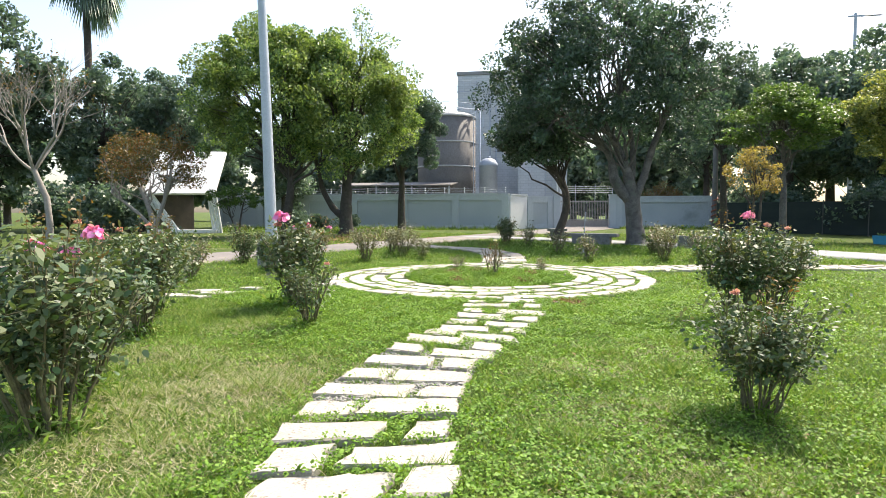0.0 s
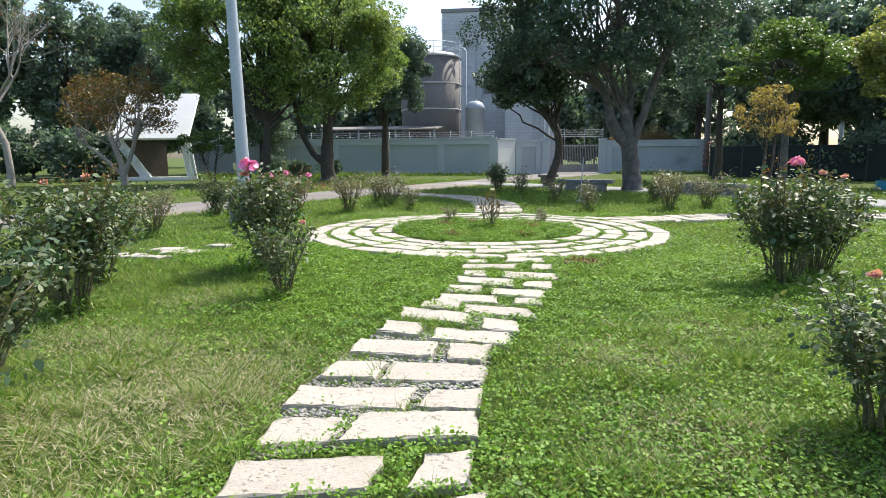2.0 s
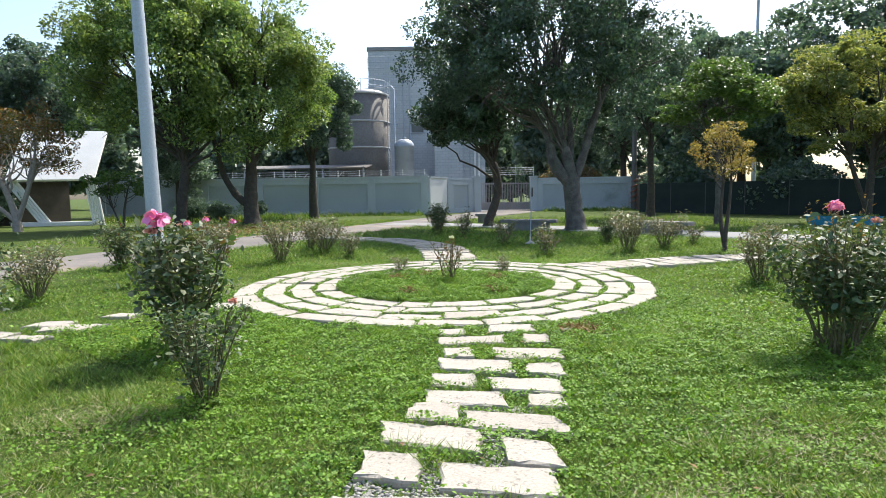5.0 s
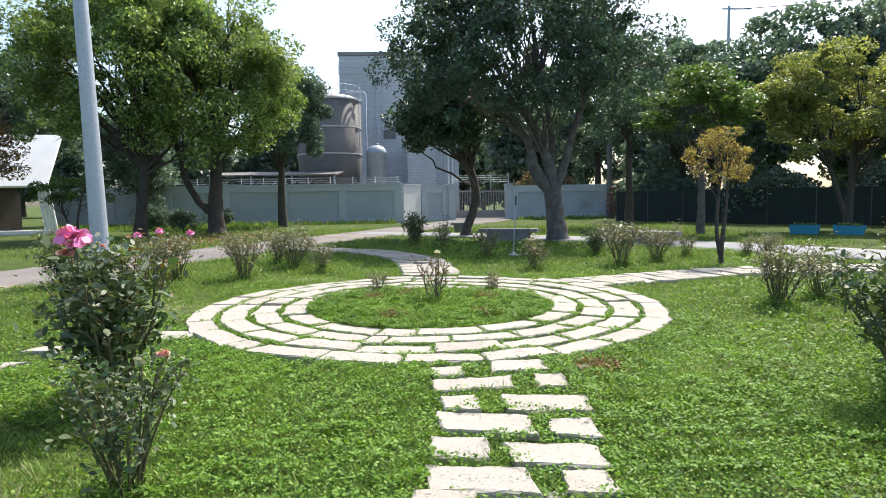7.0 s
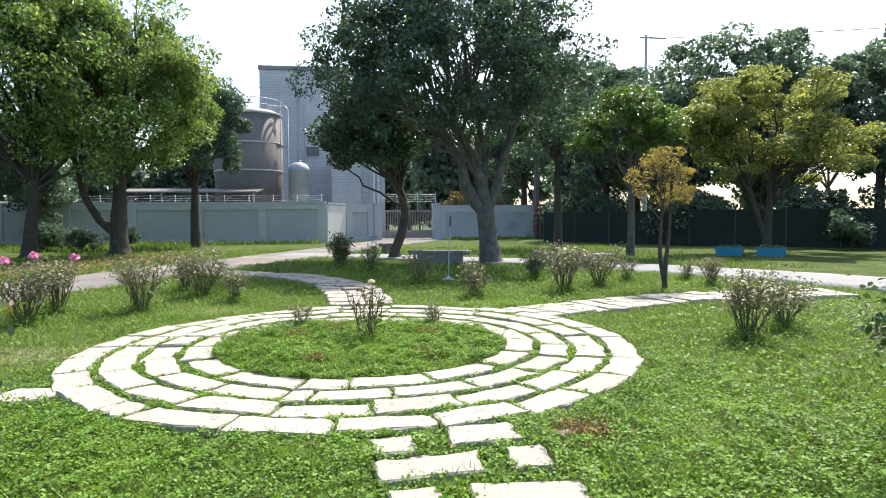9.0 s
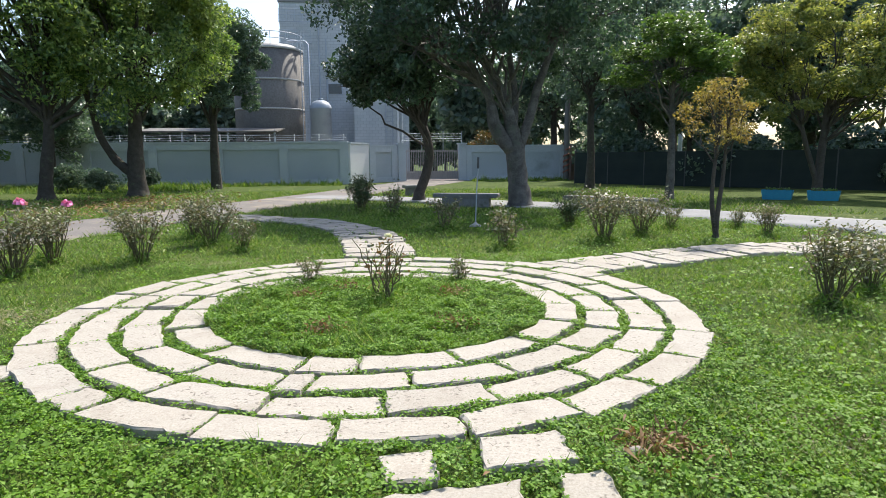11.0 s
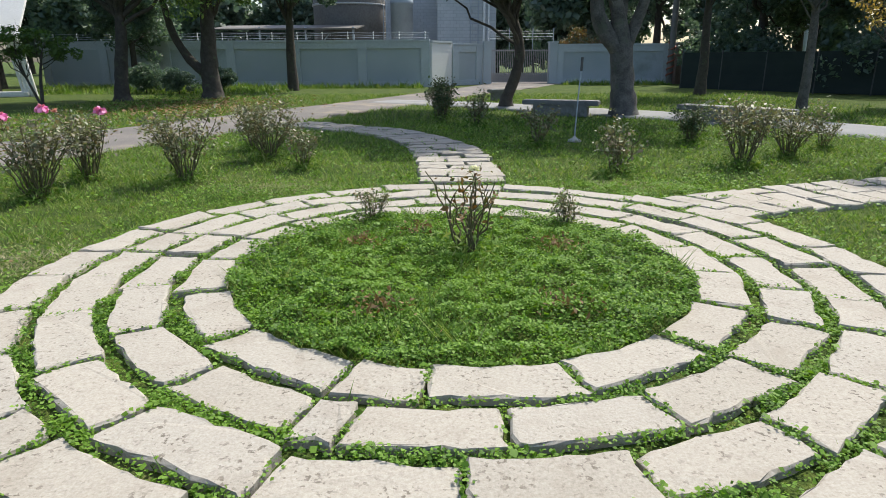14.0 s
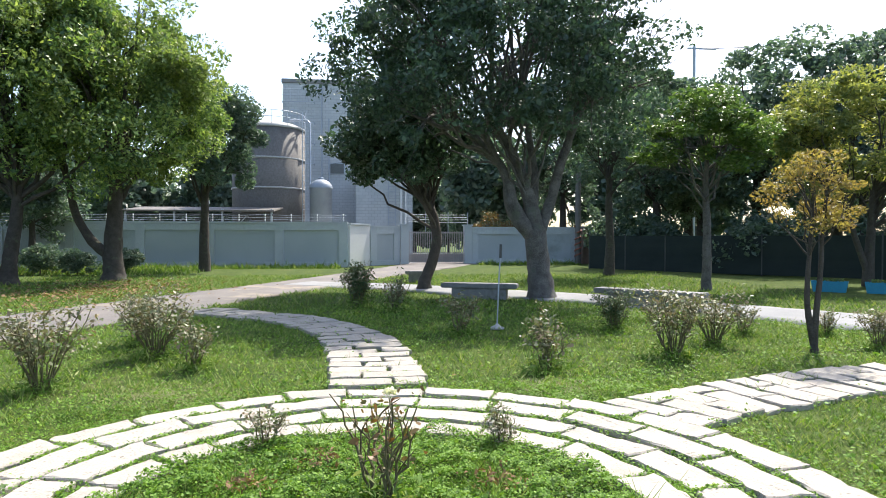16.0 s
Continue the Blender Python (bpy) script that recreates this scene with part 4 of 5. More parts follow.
tree("young_tree", 11.1, 30.3, tree_meshes(26, [[(0, 0, -0.1, 0.2), (0, 0, 0.3, 0.15), (0.02, 0, 1.8, 0.13), (-0.05, 0, 3.2, 0.1), (0, 0, 4.6, 0.06)]],
     (-0.1, 0, 4.95), (2.5, 2.2, 1.6), 60, 260, 0.5, 0.14, YOUNG_LEAF, BARK_GREY, 0.04, 26, 0.5, 0.9, 0.4), "young light green tree with a straight pale trunk", "tree")
tree("broadleaf_tree", 10.8, 38.0, tree_meshes(30, [[(0, 0, -0.1, 0.26), (0.05, 0, 1.5, 0.19), (-0.05, 0, 3.4, 0.15), (0.1, 0, 6.0, 0.09)]],
     (0, 0, 7.0), (2.2, 2.0, 3.2), 80, 240, 0.55, 0.15, WOODS_LEAF, BARK_DARK, 0.05, 30, 0.5, 0.4, 0.8, -0.85, 10), "upright green tree with a dark trunk in shade", "tree")
tree("bronze_tree", 6.62, 19.35, tree_meshes(27, [
    [(0, 0, -0.05, 0.06), (0.02, 0, 0.5, 0.045), (0.10, 0, 1.2, 0.035), (0.12, 0, 1.9, 0.025), (0.2, 0, 2.5, 0.015)],
    [(0.04, 0.02, 0.0, 0.055), (-0.10, 0.04, 0.7, 0.04), (-0.06, 0.04, 1.4, 0.033), (-0.02, 0.02, 2.1, 0.02)]],
    (-0.05, 0, 2.35), (0.78, 0.66, 0.72), 44, 90, 0.17, 0.05, BRONZE_LEAF, BARK_DARK, 0.016, 24, 0.5, 0.4, 0.8, -0.9, 8),
    "slender two-stemmed sapling with bronze yellow leaves", "sapling")
tree("yellow_tree", 17.6, 31.2, tree_meshes(28, [[(0, 0, -0.1, 0.2), (0.1, 0, 1.6, 0.15), (0.2, 0, 3.4, 0.1)], [(0, 0, 0.5, 0.12), (-0.6, 0, 2.0, 0.09), (-1.0, 0, 3.4, 0.06)]],
     (0.2, 0, 4.7), (4.0, 3.1, 3.0), 130, 300, 0.55, 0.14, YELLOW_LEAF, BARK_DARK, 0.06, 40, 0.5, 0.6, 0.6, -0.75, 10, 16), "bushy tree with yellow-green new leaves", "tree")
tree("ornamental_tree", -18.9, 32.5, tree_meshes(29, [
    [(0, 0, -0.1, 0.22), (0, 0, 0.6, 0.16), (-0.3, 0, 1.6, 0.12), (-0.9, 0, 2.9, 0.08)], [(0, 0, 0.4, 0.12), (0.5, 0, 1.6, 0.1), (1.0, 0, 3.0, 0.07)], [(-0.1, 0, 0.5, 0.1), (-1.2, 0, 1.5, 0.08), (-2.4, 0, 2.3, 0.05)]],
    (-0.1, 0, 3.9), (2.9, 2.4, 1.9), 60, 130, 0.6, 0.13, RUST_LEAF, BARK_PALE, 0.05, 40, 0.5, 0.4, 0.7), "low spreading tree with rust-brown thinning leaves", "tree")


def bare_tree(x, y, seed, h, label, rust=0):
    g = np.random.default_rng(seed)
    it, tips = [], []
    it.append(tube_arrays([(0, 0, -0.1), (0.05, 0, 0.8), (-0.05, 0, 2.0), (-0.7, 0, 3.4)], [0.2, 0.16, 0.15, 0.13], 10, 0.04, 1))
    start = np.array([-0.7, 0, 3.3])

    def grow(p, d, L, r, depth):
        e = p + d * L
        m = (p + e) / 2 + g.standard_normal(3) * 0.07 * L
        it.append(tube_arrays(curve_pts(p, m, e, 6), np.linspace(r, r * 0.55, 6), 5))
        if depth == 0:
            tips.append(e)
            return
        for _ in range(3 if depth > 1 else 2):
            dd = d + g.standard_normal(3) * 0.42
            dd[2] = abs(dd[2]) * 0.7 + 0.35
            dd /= np.linalg.norm(dd)
            grow(e if g.random() < 0.6 else (m + e) / 2, dd, L * g.uniform(0.62, 0.85), r * 0.55, depth - 1)
    for a in np.linspace(0, 6.28, 6)[:-1]:
        d = np.array([0.6 * math.cos(a), 0.6 * math.sin(a), 0.85])
        grow(start, d / np.linalg.norm(d), h * 0.26, 0.085, 4)
    ob = base("bare_tree", x, y, 0, 0, label, "tree")
    child("trunk", tubes("trunk", it[:1], BARK_PALE), ob)
    tagged(child("branchwork", tubes("branchwork", it[1:], BARK_PALE), ob), kind="stuff")
    if rust:
        tp = np.array(tips)
        c = np.repeat(tp, rust, 0) + g.standard_normal((len(tp) * rust, 3)) * 0.25
        c = c[g.random(len(c)) < 0.5]
        v, f = leaf_arrays(c, 0.13, 0.6, 0.3, g)
        tagged(child("leafage", fast_mesh("leafage", v, f, RUST_LEAF), ob, "few orange leaves"), kind="stuff")
    return ob


bare_tree(-22.6, 29.6, 31, 8.0, "bare pale-barked tree with a few orange leaves", 3)
bare_tree(32.0, 44.0, 32, 12.5, "tall bare tree behind the leafy ones")

woods = [tree_meshes(40 + k, [[(0, 0, -0.2, 0.35), (0.1, 0, 3, 0.26), (0, 0, 7, 0.16)]], (0, 0, 7.4), (3.7, 3.5, 5.3), 110, 180, 0.8, 0.26, WOODS_LEAF, BARK_DARK, 0.1, 40, 0.55, 0.4, 0.8, -0.92, 8) for k in range(3)]
far_woods = tree_meshes(48, [[(0, 0, -0.2, 0.35), (0.1, 0, 3, 0.26), (0, 0, 7, 0.16)]], (0, 0, 6.8), (3.8, 3.6, 5.4), 80, 90, 1.2, 0.6, WOODS_LEAF, BARK_DARK, 0.1, 12, 0.6, 0.2, 0.8, -0.95, 8)
spots = [(14.5, 57, 1.0, 0), (17.5, 47.5, 0.98, 1), (21.5, 43.5, 1.06, 2), (25.0, 40.0, 0.98, 0), (28.0, 36.5, 0.92, 1), (31.5, 32.5, 0.88, 2), (36.0, 27.0, 0.86, 0), (40.0, 20.0, 0.9, 1), (22.0, 52, 1.08, 2), (29.0, 47, 1.1, 1), (36.0, 40, 1.05, 2), (9.5, 62, 0.9, 1), (44, 32, 1.0, 0), (-62, 84, 1.2, 0), (-52, 90, 1.25, 1), (-43, 84, 1.1, 2), (-34, 90, 1.2, 0), (-26, 82, 1.0, 1), (-18, 86, 1.0, 2), (-11, 84, 0.9, 0), (5, 86, 0.95, 1), (12, 80, 1.0, 2), (19, 84, 1.1, 0), (27, 78, 1.15, 1), (36, 76, 1.2, 2), (46, 70, 1.2, 0), (56, 60, 1.2, 1), (54, 46, 1.2, 2), (-56, 62, 1.2, 1), (-64, 48, 1.2, 2), (-58, 34, 1.1, 0), (50, 22, 1.0, 2), (-50, 16, 1.0, 1), (2.0, 90, 0.8, 0), (8.5, 90, 0.85, 1), (14.5, 74, 0.8, 2),
         (-25.5, 46.5, 0.95, 0), (-30.5, 44.0, 1.0, 1), (-35.5, 39.5, 1.3, 2), (-40.0, 34.0, 1.35, 0), (-44.0, 27.0, 1.05, 1), (-21.0, 54.0, 0.9, 2), (-32.0, 52.0, 1.05, 1), (-47.0, 41.0, 1.1, 2), (-18.0, 47.0, 0.62, 1)]
for i, (x, y, s, k) in enumerate(spots):
    tree("woodland_tree", x, y, far_woods if np.hypot(x, y) > 62 else woods[k], "tall dark green woodland tree in a dense belt", "tree", 67 * i % 360, "belt of woodland trees", s)
under = [tree_meshes(50 + k, [[(0, 0, -0.1, 0.08), (0, 0, 0.8, 0.05)]], (0, 0, 1.4), (1.9, 1.5, 1.2), 34, 200, 0.6, 0.2, WOODS_LEAF, BARK_DARK, 0.03, 10, 0.55, 0.4, 0.8, -0.9, 6) for k in range(2)]
for i, (x, y, s) in enumerate([(-25.0, 37.5, 1.1), (-29.0, 38.5, 1.2), (-33.0, 34.0, 1.3), (-24.5, 40.5, 1.0), (-37.5, 29.5, 1.3), (17.0, 46.0, 1.2), (20.5, 41.0, 1.1), (24.0, 36.0, 1.1), (15.6, 50.0, 1.1), (28.5, 29.5, 1.2), (18.6, 38.6, 1.0), (22.2, 31.8, 0.7), (-27.0, 87.0, 2.9), (-23.0, 88.0, 3.0), (-19.0, 89.0, 2.8), (-15.0, 88.0, 2.6), (1.5, 86.5, 2.0), (5.5, 87, 2.0), (9.5, 86.5, 2.0), (13.5, 87, 2.0), (17.5, 86, 2.0)]):
    tree("undergrowth_shrub", x, y, under[i % 2], "dark shady shrub under the trees", "shrub", 53 * i % 360, "undergrowth", s)
tree("low_shrub", -13.6, 31.4, tree_meshes(57, [[(0, 0, -0.1, 0.06), (0.1, 0, 1.0, 0.05), (0.3, 0, 1.8, 0.03)], [(0, 0, 0, 0.05), (-0.5, 0, 1.3, 0.03)]], (0, 0, 2.0), (1.7, 1.2, 0.55), 26, 90, 0.35, 0.14, YOUNG_LEAF, BARK_DARK, 0.02, 16, 0.45, 0.8, 0.5, -0.9, 6), "low spreading shrub with fresh yellow-green leaves", "shrub")
for i, (x, y, s) in enumerate([(-12.8, 40.5, 0.42), (-11.4, 42.5, 0.45), (-14.6, 41.0, 0.5), (-16.0, 43.5, 0.4)]):
    tree("undergrowth_shrub", x, y, under[i % 2], "low dark leafy plants under the camphor trees", "shrub", 71 * i % 360, "plants under the camphors", s)
dry = tree_meshes(55, [[(0, 0, -0.1, 0.06), (0, 0, 1.0, 0.04)]], (0, 0, 2.6), (2.6, 1.0, 1.0), 34, 120, 0.5, 0.12, RUST_LEAF, BARK_PALE, 0.03, 28, 0.5, 0.3, 0.8, -0.9, 6)
tree("dry_shrub", 9.6, 54.5, dry, "dry brown shrub rising behind the wall", "shrub")


def fan_palm(x, y, h, seed):
    g = np.random.default_rng(seed)
    ob = base("fan_palm", x, y, 0, 0, "tall fan palm with drooping grey-green fronds", "palm")
    child("trunk", tubes("trunk", [tube_arrays([(0, 0, -0.1), (0.1, 0, h * 0.5), (0, 0, h)], [0.4, 0.3, 0.28], 10, 0.04, seed)], BARK_DARK), ob)
    me = []
    for i in range(46):
        a, e = g.uniform(0, 6.28), g.uniform(-1.2, 0.9)
        d = np.array([math.cos(a) * math.cos(e), math.sin(a) * math.cos(e), math.sin(e)])
        s = np.array([-math.sin(a), math.cos(a), 0])
        c = np.array([0, 0, h]) + d * 1.5
        vs, fs = [], []
        for k in range(15):
            t = (k - 7) / 7 * 1.25
            dd = d * math.cos(t) + s * math.sin(t)
            tip = c + dd * 1.7 + np.array([0, 0, -1.6])
            w = np.cross(dd, [0, 0, 1.0]) * 0.13
            o = len(vs)
            vs += [c, c + dd * 1.1 + w, tip, c + dd * 1.1 - w]
            fs.append([o, o + 1, o + 2, o + 3])
        me.append((np.array(vs), np.array(fs)))
        me.append(tube_arrays([(0, 0, h), tuple(c)], [0.03, 0.02], 4))
    tagged(child("fronds", tubes("fronds", me, WOODS_LEAF, False), ob), kind="stuff")


fan_palm(-36.2, 50.0, 20.0, 61)

# ---- rose bushes ----
SHOOTS = {}


def bush_meshes(seed, h, w, stems, leaves, size, mat, bare=0.35, foot=0.16):
    g = np.random.default_rng(seed)
    st, tips = [], []
    stalks = []
    for i in range(stems):
        st = []
        stalks.append(st)
        a = g.uniform(0, 6.28)
        lean = g.uniform(0.1, 1.0) ** 0.7 * w * 0.52
        top = np.array([math.cos(a) * lean, math.sin(a) * lean, h * g.uniform(0.72, 1.08)])
        b0 = np.array([math.cos(a), math.sin(a), 0]) * g.uniform(0.02, foot) * w + (0, 0, -0.02)
        c = curve_pts(b0, b0 * 0.5 + top * (0.45, 0.45, 0.55), top, 8)
        c[1:] += g.standard_normal((7, 3)) * 0.012
        st.append(tube_arrays(c, np.linspace(0.011, 0.004, 8), 5, 0.1, i))
        tips.append(c)
        for _ in range(3):
            k = int(g.integers(3, 7))
            e = c[k] + (g.standard_normal(3) * (0.13 * w, 0.13 * w, 0.05) + (0, 0, 0.16 * h))
            q = curve_pts(c[k], (c[k] + e) / 2 + g.standard_normal(3) * 0.02, e, 5)
            st.append(tube_arrays(q, np.linspace(0.006, 0.0025, 5), 4))
            tips.append(np.vstack([q[1:], q[2:]]))
    allp = np.vstack([t for t in tips])
    allp = allp[allp[:, 2] > h * bare * g.uniform(0.6, 1.3, len(allp))]
    c = allp[g.integers(0, len(allp), leaves)] + g.standard_normal((leaves, 3)) * (0.07 * w ** 0.5, 0.07 * w ** 0.5, 0.045)
    c[:, 2] = np.maximum(c[:, 2], 0.03)
    v, f = oval_arrays(c, size, 0.6, 0.75, g)
    ends = np.array([t[-1] for t in tips])
    n = 500
    lo = np.stack([g.normal(0, 0.13, n), g.normal(0, 0.13, n), np.abs(g.normal(0.05, 0.06, n)) + 0.02], 1)
    sh, sl = [], []
    for i in range(5 if h > 0.9 else 2):
        a, k = g.uniform(0, 6.28), g.uniform(0.1, 0.42) * w
        p0 = np.array([math.cos(a) * k * 0.6, math.sin(a) * k * 0.6, h * 0.6])
        p1 = np.array([math.cos(a) * k, math.sin(a) * k, h * g.uniform(1.08, 1.3)])
        q = curve_pts(p0, (p0 + p1) / 2 + g.standard_normal(3) * 0.03, p1, 8)
        sh.append(tube_arrays(q, np.linspace(0.005, 0.002, 8), 4))
        sl.append(np.repeat(q[3:], 7, 0) + g.standard_normal((35, 3)) * 0.028)
    SHOOTS[(seed, h)] = (tubes("new_shoot", sh, STEM), fast_mesh("young_foliage", *oval_arrays(np.vstack(sl), 0.034, 0.5, 0.6, g), RUST_LEAF))
    return [tubes("stem", q, STEM) for q in stalks] , fast_mesh("foliage", v, f, mat), ends, fast_mesh("undergrowth", *leaf_arrays(lo, 0.07, 0.2, 0.1, g), BLADE), SHOOTS[(seed, h)]


def bloom_mesh(name, r, mat, seed):
    g = np.random.default_rng(seed)
    n = 70
    d = g.standard_normal((n, 3))
    d[:, 2] = np.abs(d[:, 2])
    d /= np.linalg.norm(d, axis=1)[:, None]
    v, f = oval_arrays(d * r * g.uniform(0.3, 0.95, n)[:, None], r * 0.62, 0.95, 0.3, g, 0.2)
    return fast_mesh(name, v, f, mat)


PINK_BLOOM, CORAL_BLOOM, WHITE_BLOOM = bloom_mesh("bloom", 0.085, PINK, 1), bloom_mesh("bloom", 0.045, CORAL, 2), bloom_mesh("bloom", 0.04, WHITE_PETAL, 3)
KINDS = {  # stems, leaves and blooms of each kind of bush
    "big": [bush_meshes(70 + k, 1.05, 1.1, 26, 4300, 0.050, ROSE_LEAF, 0.34, 0.12) for k in range(3)],
    "mid": [bush_meshes(80 + k, 0.75, 0.78, 20, 2100, 0.046, ROSE_LEAF, 0.26, 0.12) for k in range(2)],
    "loose": [bush_meshes(86, 0.85, 0.80, 16, 1150, 0.048, ROSE_LEAF, 0.22, 0.10)],
    "thin": [bush_meshes(90 + k, 0.80, 1.0, 22, 1350, 0.046, ROSE_PALE, 0.55, 0.07) for k in range(3)],
    "small": [bush_meshes(100 + k, 0.55, 0.5, 9, 520, 0.042, ROSE_PALE, 0.4, 0.08) for k in range(2)],
    "bare": [bush_meshes(110, 0.62, 0.6, 11, 170, 0.040, RUST_LEAF, 0.6, 0.10)],
}
WORDS = {"big": "tall full rose bush with glossy dark green leaves", "mid": "upright rose bush with dark green leaves", "loose": "loose open rose bush with slender bare stems", "thin": "thin-leaved rose bush with many bare grey stems",
         "small": "small sparse rose bush on the lawn", "bare": "nearly bare rose bush in the ring's middle bed"}


def rose_bush(kind, k, x, y, s=1.0, turn=0.0, blooms=()):
    st, fo, ends, lo, (shoot, young) = KINDS[kind][k % len(KINDS[kind])]
    ob = base("rose_bush", x, y, float(swell(x, y)), turn, WORDS[kind] + (", in bloom" if blooms else ""), "rose bush", "rose bushes")
    ob.scale = (s, s, s)
    for me in st:
        child("stem", me, ob)
    child("foliage", fo, ob)
    tagged(child("undergrowth", lo, ob), kind="stuff")
    if kind in ("big", "mid"):
        child("young_foliage", young, child("new_shoot", shoot, ob), "reddish young leaves")
    top = ends[np.argsort(-ends[:, 2])]
    for i, bl in enumerate(blooms):
        e = top[(i * 3) % len(top)]
        child("bloom", bl, ob, "", Matrix.Translation((e[0], e[1], e[2] + 0.02)))
    return ob


P, C, W_ = PINK_BLOOM, CORAL_BLOOM, WHITE_BLOOM
for kind, k, x, y, s, turn, bl in [
        ("big", 0, -1.62, 5.55, 1.03, 0, ()), ("big", 1, -2.95, 8.3, 0.98, 40, (C, C)), ("big", 2, -3.7, 9.6, 0.95, 110, (C,)),
        ("big", 1, -2.0, 6.25, 0.95, 150, (P, P, P)), ("loose", 0, -1.36, 9.1, 0.78, 0, (C,)), ("mid", 1, -2.05, 10.45, 1.4, 70, (P, C)),
        ("big", 2, 2.62, 6.5, 0.68, 30, (C,)), ("big", 1, 3.56, 10.1, 1.0, 250, (P, C)), ("big", 0, 4.15, 10.8, 0.88, 80, (C,)),
        ("thin", 0, -5.4, 13.4, 0.95, 0, ()), ("mid", 0, -6.25, 17.3, 1.1, 20, ()), ("thin", 1, -4.55, 18.1, 1.0, 60, (C, P)), ("thin", 2, -3.25, 18.0, 1.05, 0, ()), ("thin", 0, -2.68, 19.8, 1.05, 90, ()),
        ("small", 0, -1.95, 19.0, 1.0, 0, ()), ("thin", 2, -4.52, 17.0, 1.05, 140, (P, P, C)), ("mid", 1, -4.55, 15.0, 1.0, 200, (C,)), ("thin", 1, -3.29, 21.0, 0.9, 30, ()), ("mid", 1, -0.08, 26.2, 1.25, 0, ()), ("small", 1, 0.75, 24.9, 1.4, 30, ()), ("small", 0, 1.74, 21.4, 1.25, 60, ()),
        ("small", 1, 2.4, 18.4, 1.25, 100, ()), ("mid", 0, 4.55, 21.7, 0.85, 150, ()), ("thin", 2, 4.37, 19.1, 1.1, 200, ()), ("thin", 0, 5.5, 20.1, 0.95, 10, ()), ("small", 0, 6.55, 20.95, 0.9, 40, ()),
        ("thin", 1, 7.75, 19.45, 0.7, 70, ()), ("small", 1, 7.95, 20.8, 0.8, 0, ()), ("thin", 2, 4.83, 14.05, 0.95, 30, ()), ("thin", 0, 5.75, 14.6, 0.8, 80, ()), ("bare", 0, 0.3, 14.75, 1.05, 0, (W_,)),
        ("small", 0, -0.55, 15.8, 0.6, 50, ()), ("small", 1, 1.25, 15.7, 0.6, 90, ())]:
    rose_bush(kind, k, x, y, s, turn, bl)

# ---- lamp pole, benches and loose things ----
lp = base("lamp_pole", -5.06, 16.3, 0, 0, "tall tapered grey steel pole on a concrete footing", "lamp pole")
child("footing", box_mesh("footing", 0.5, 0.5, 0.66, CONCRETE, 0.02), lp, "rough concrete footing")
child("base_plate", box_mesh("base_plate", 0.38, 0.38, 0.03, STEEL, 0.004, Matrix.Translation((0, 0, 0.66))), lp)
child("shaft", tubes("shaft", [tube_arrays([(0, 0, 0.68), (0, 0, 0.95), (-0.07, 0, 4.0), (-0.2, 0, 8.8)], [0.15, 0.14, 0.115, 0.075], 12)], STEEL, False), lp)
for sx in (-1, 1):
    for sy in (-1, 1):
        child("bolt", lathe("bolt", [(0.02, 0.68), (0.02, 0.75), (0.012, 0.77)], DARK_STEEL, 8), lp, m=Matrix.Translation((sx * 0.16, sy * 0.16, 0)))


def stone_bench(x, y, turn, length, label):
    ob = base("stone_bench", x, y, 0, turn, label, "bench", "stone benches")
    child("seat", box_mesh("seat", length, 0.5, 0.13, BENCH_STONE, 0.02, Matrix.Translation((0, 0, 0.30))), ob)
    child("support", box_mesh("support", length * 0.72, 0.40, 0.31, BENCH_STONE, 0.015), ob, m=Matrix.Translation((0, 0, -0.01)))
    return ob


stone_bench(3.2, 28.0, -20, 2.1, "low grey stone slab bench under the fig tree")
stone_bench(6.85, 25.3, -48, 2.7, "long grey stone slab bench beside the footpath")
stone_bench(2.0, 34.8, 20, 0.9, "small grey stone bench beside the lane")

rk = base("garden_rake", 2.52, 22.2, 0, 15, "upright thin pole with a pale flat foot on the grass", "garden tool")
child("handle", tubes("handle", [tube_arrays([(0, 0, 0.05), (0.03, 0, 0.8), (0.07, 0, 1.5)], [0.013] * 3, 8)], STEEL), rk)
child("grip", tubes("grip", [tube_arrays([(0.065, 0, 1.3), (0.072, 0, 1.55)], [0.024] * 2, 8)], DARK_STEEL), rk, "dark grip")
child("foot", lathe("foot", [(0.14, 0.0), (0.15, 0.02), (0.06, 0.06), (0.02, 0.1)], TANK_TRIM, 16), rk, "pale flat foot")

for i, (x, y) in enumerate(((14.6, 29.2), (15.7, 28.3))):
    pl = base("planter_trough", x, y, 0, -42, "blue plastic planter trough with low plants", "planter", "blue planters")
    bm = bmesh.new()
    bmesh.ops.create_cube(bm, size=1, matrix=Matrix.Translation((0, 0, 0.17)) @ Matrix.Diagonal((1.0, 0.45, 0.34, 1)))
    for v in bm.verts:
        if v.co.z < 0.1:
            v.co.x *= 0.88
            v.co.y *= 0.85
    top = [f for f in bm.faces if f.normal.z > 0.9]
    r = bmesh.ops.inset_region(bm, faces=top, thickness=0.03)
    bmesh.ops.translate(bm, verts=list({v for f in top for v in f.verts}), vec=(0, 0, -0.08))
    child("trough", from_bm("trough", bm, PLANTER), pl)
    g = np.random.default_rng(i)
    c = np.stack([g.uniform(-0.4, 0.4, 160), g.uniform(-0.15, 0.15, 160), g.uniform(0.26, 0.42, 160)], 1)
    v, f = leaf_arrays(c, 0.09, 0.5, 0.5, g)
    child("plants", fast_mesh("plants", v, f, YOUNG_LEAF), pl)

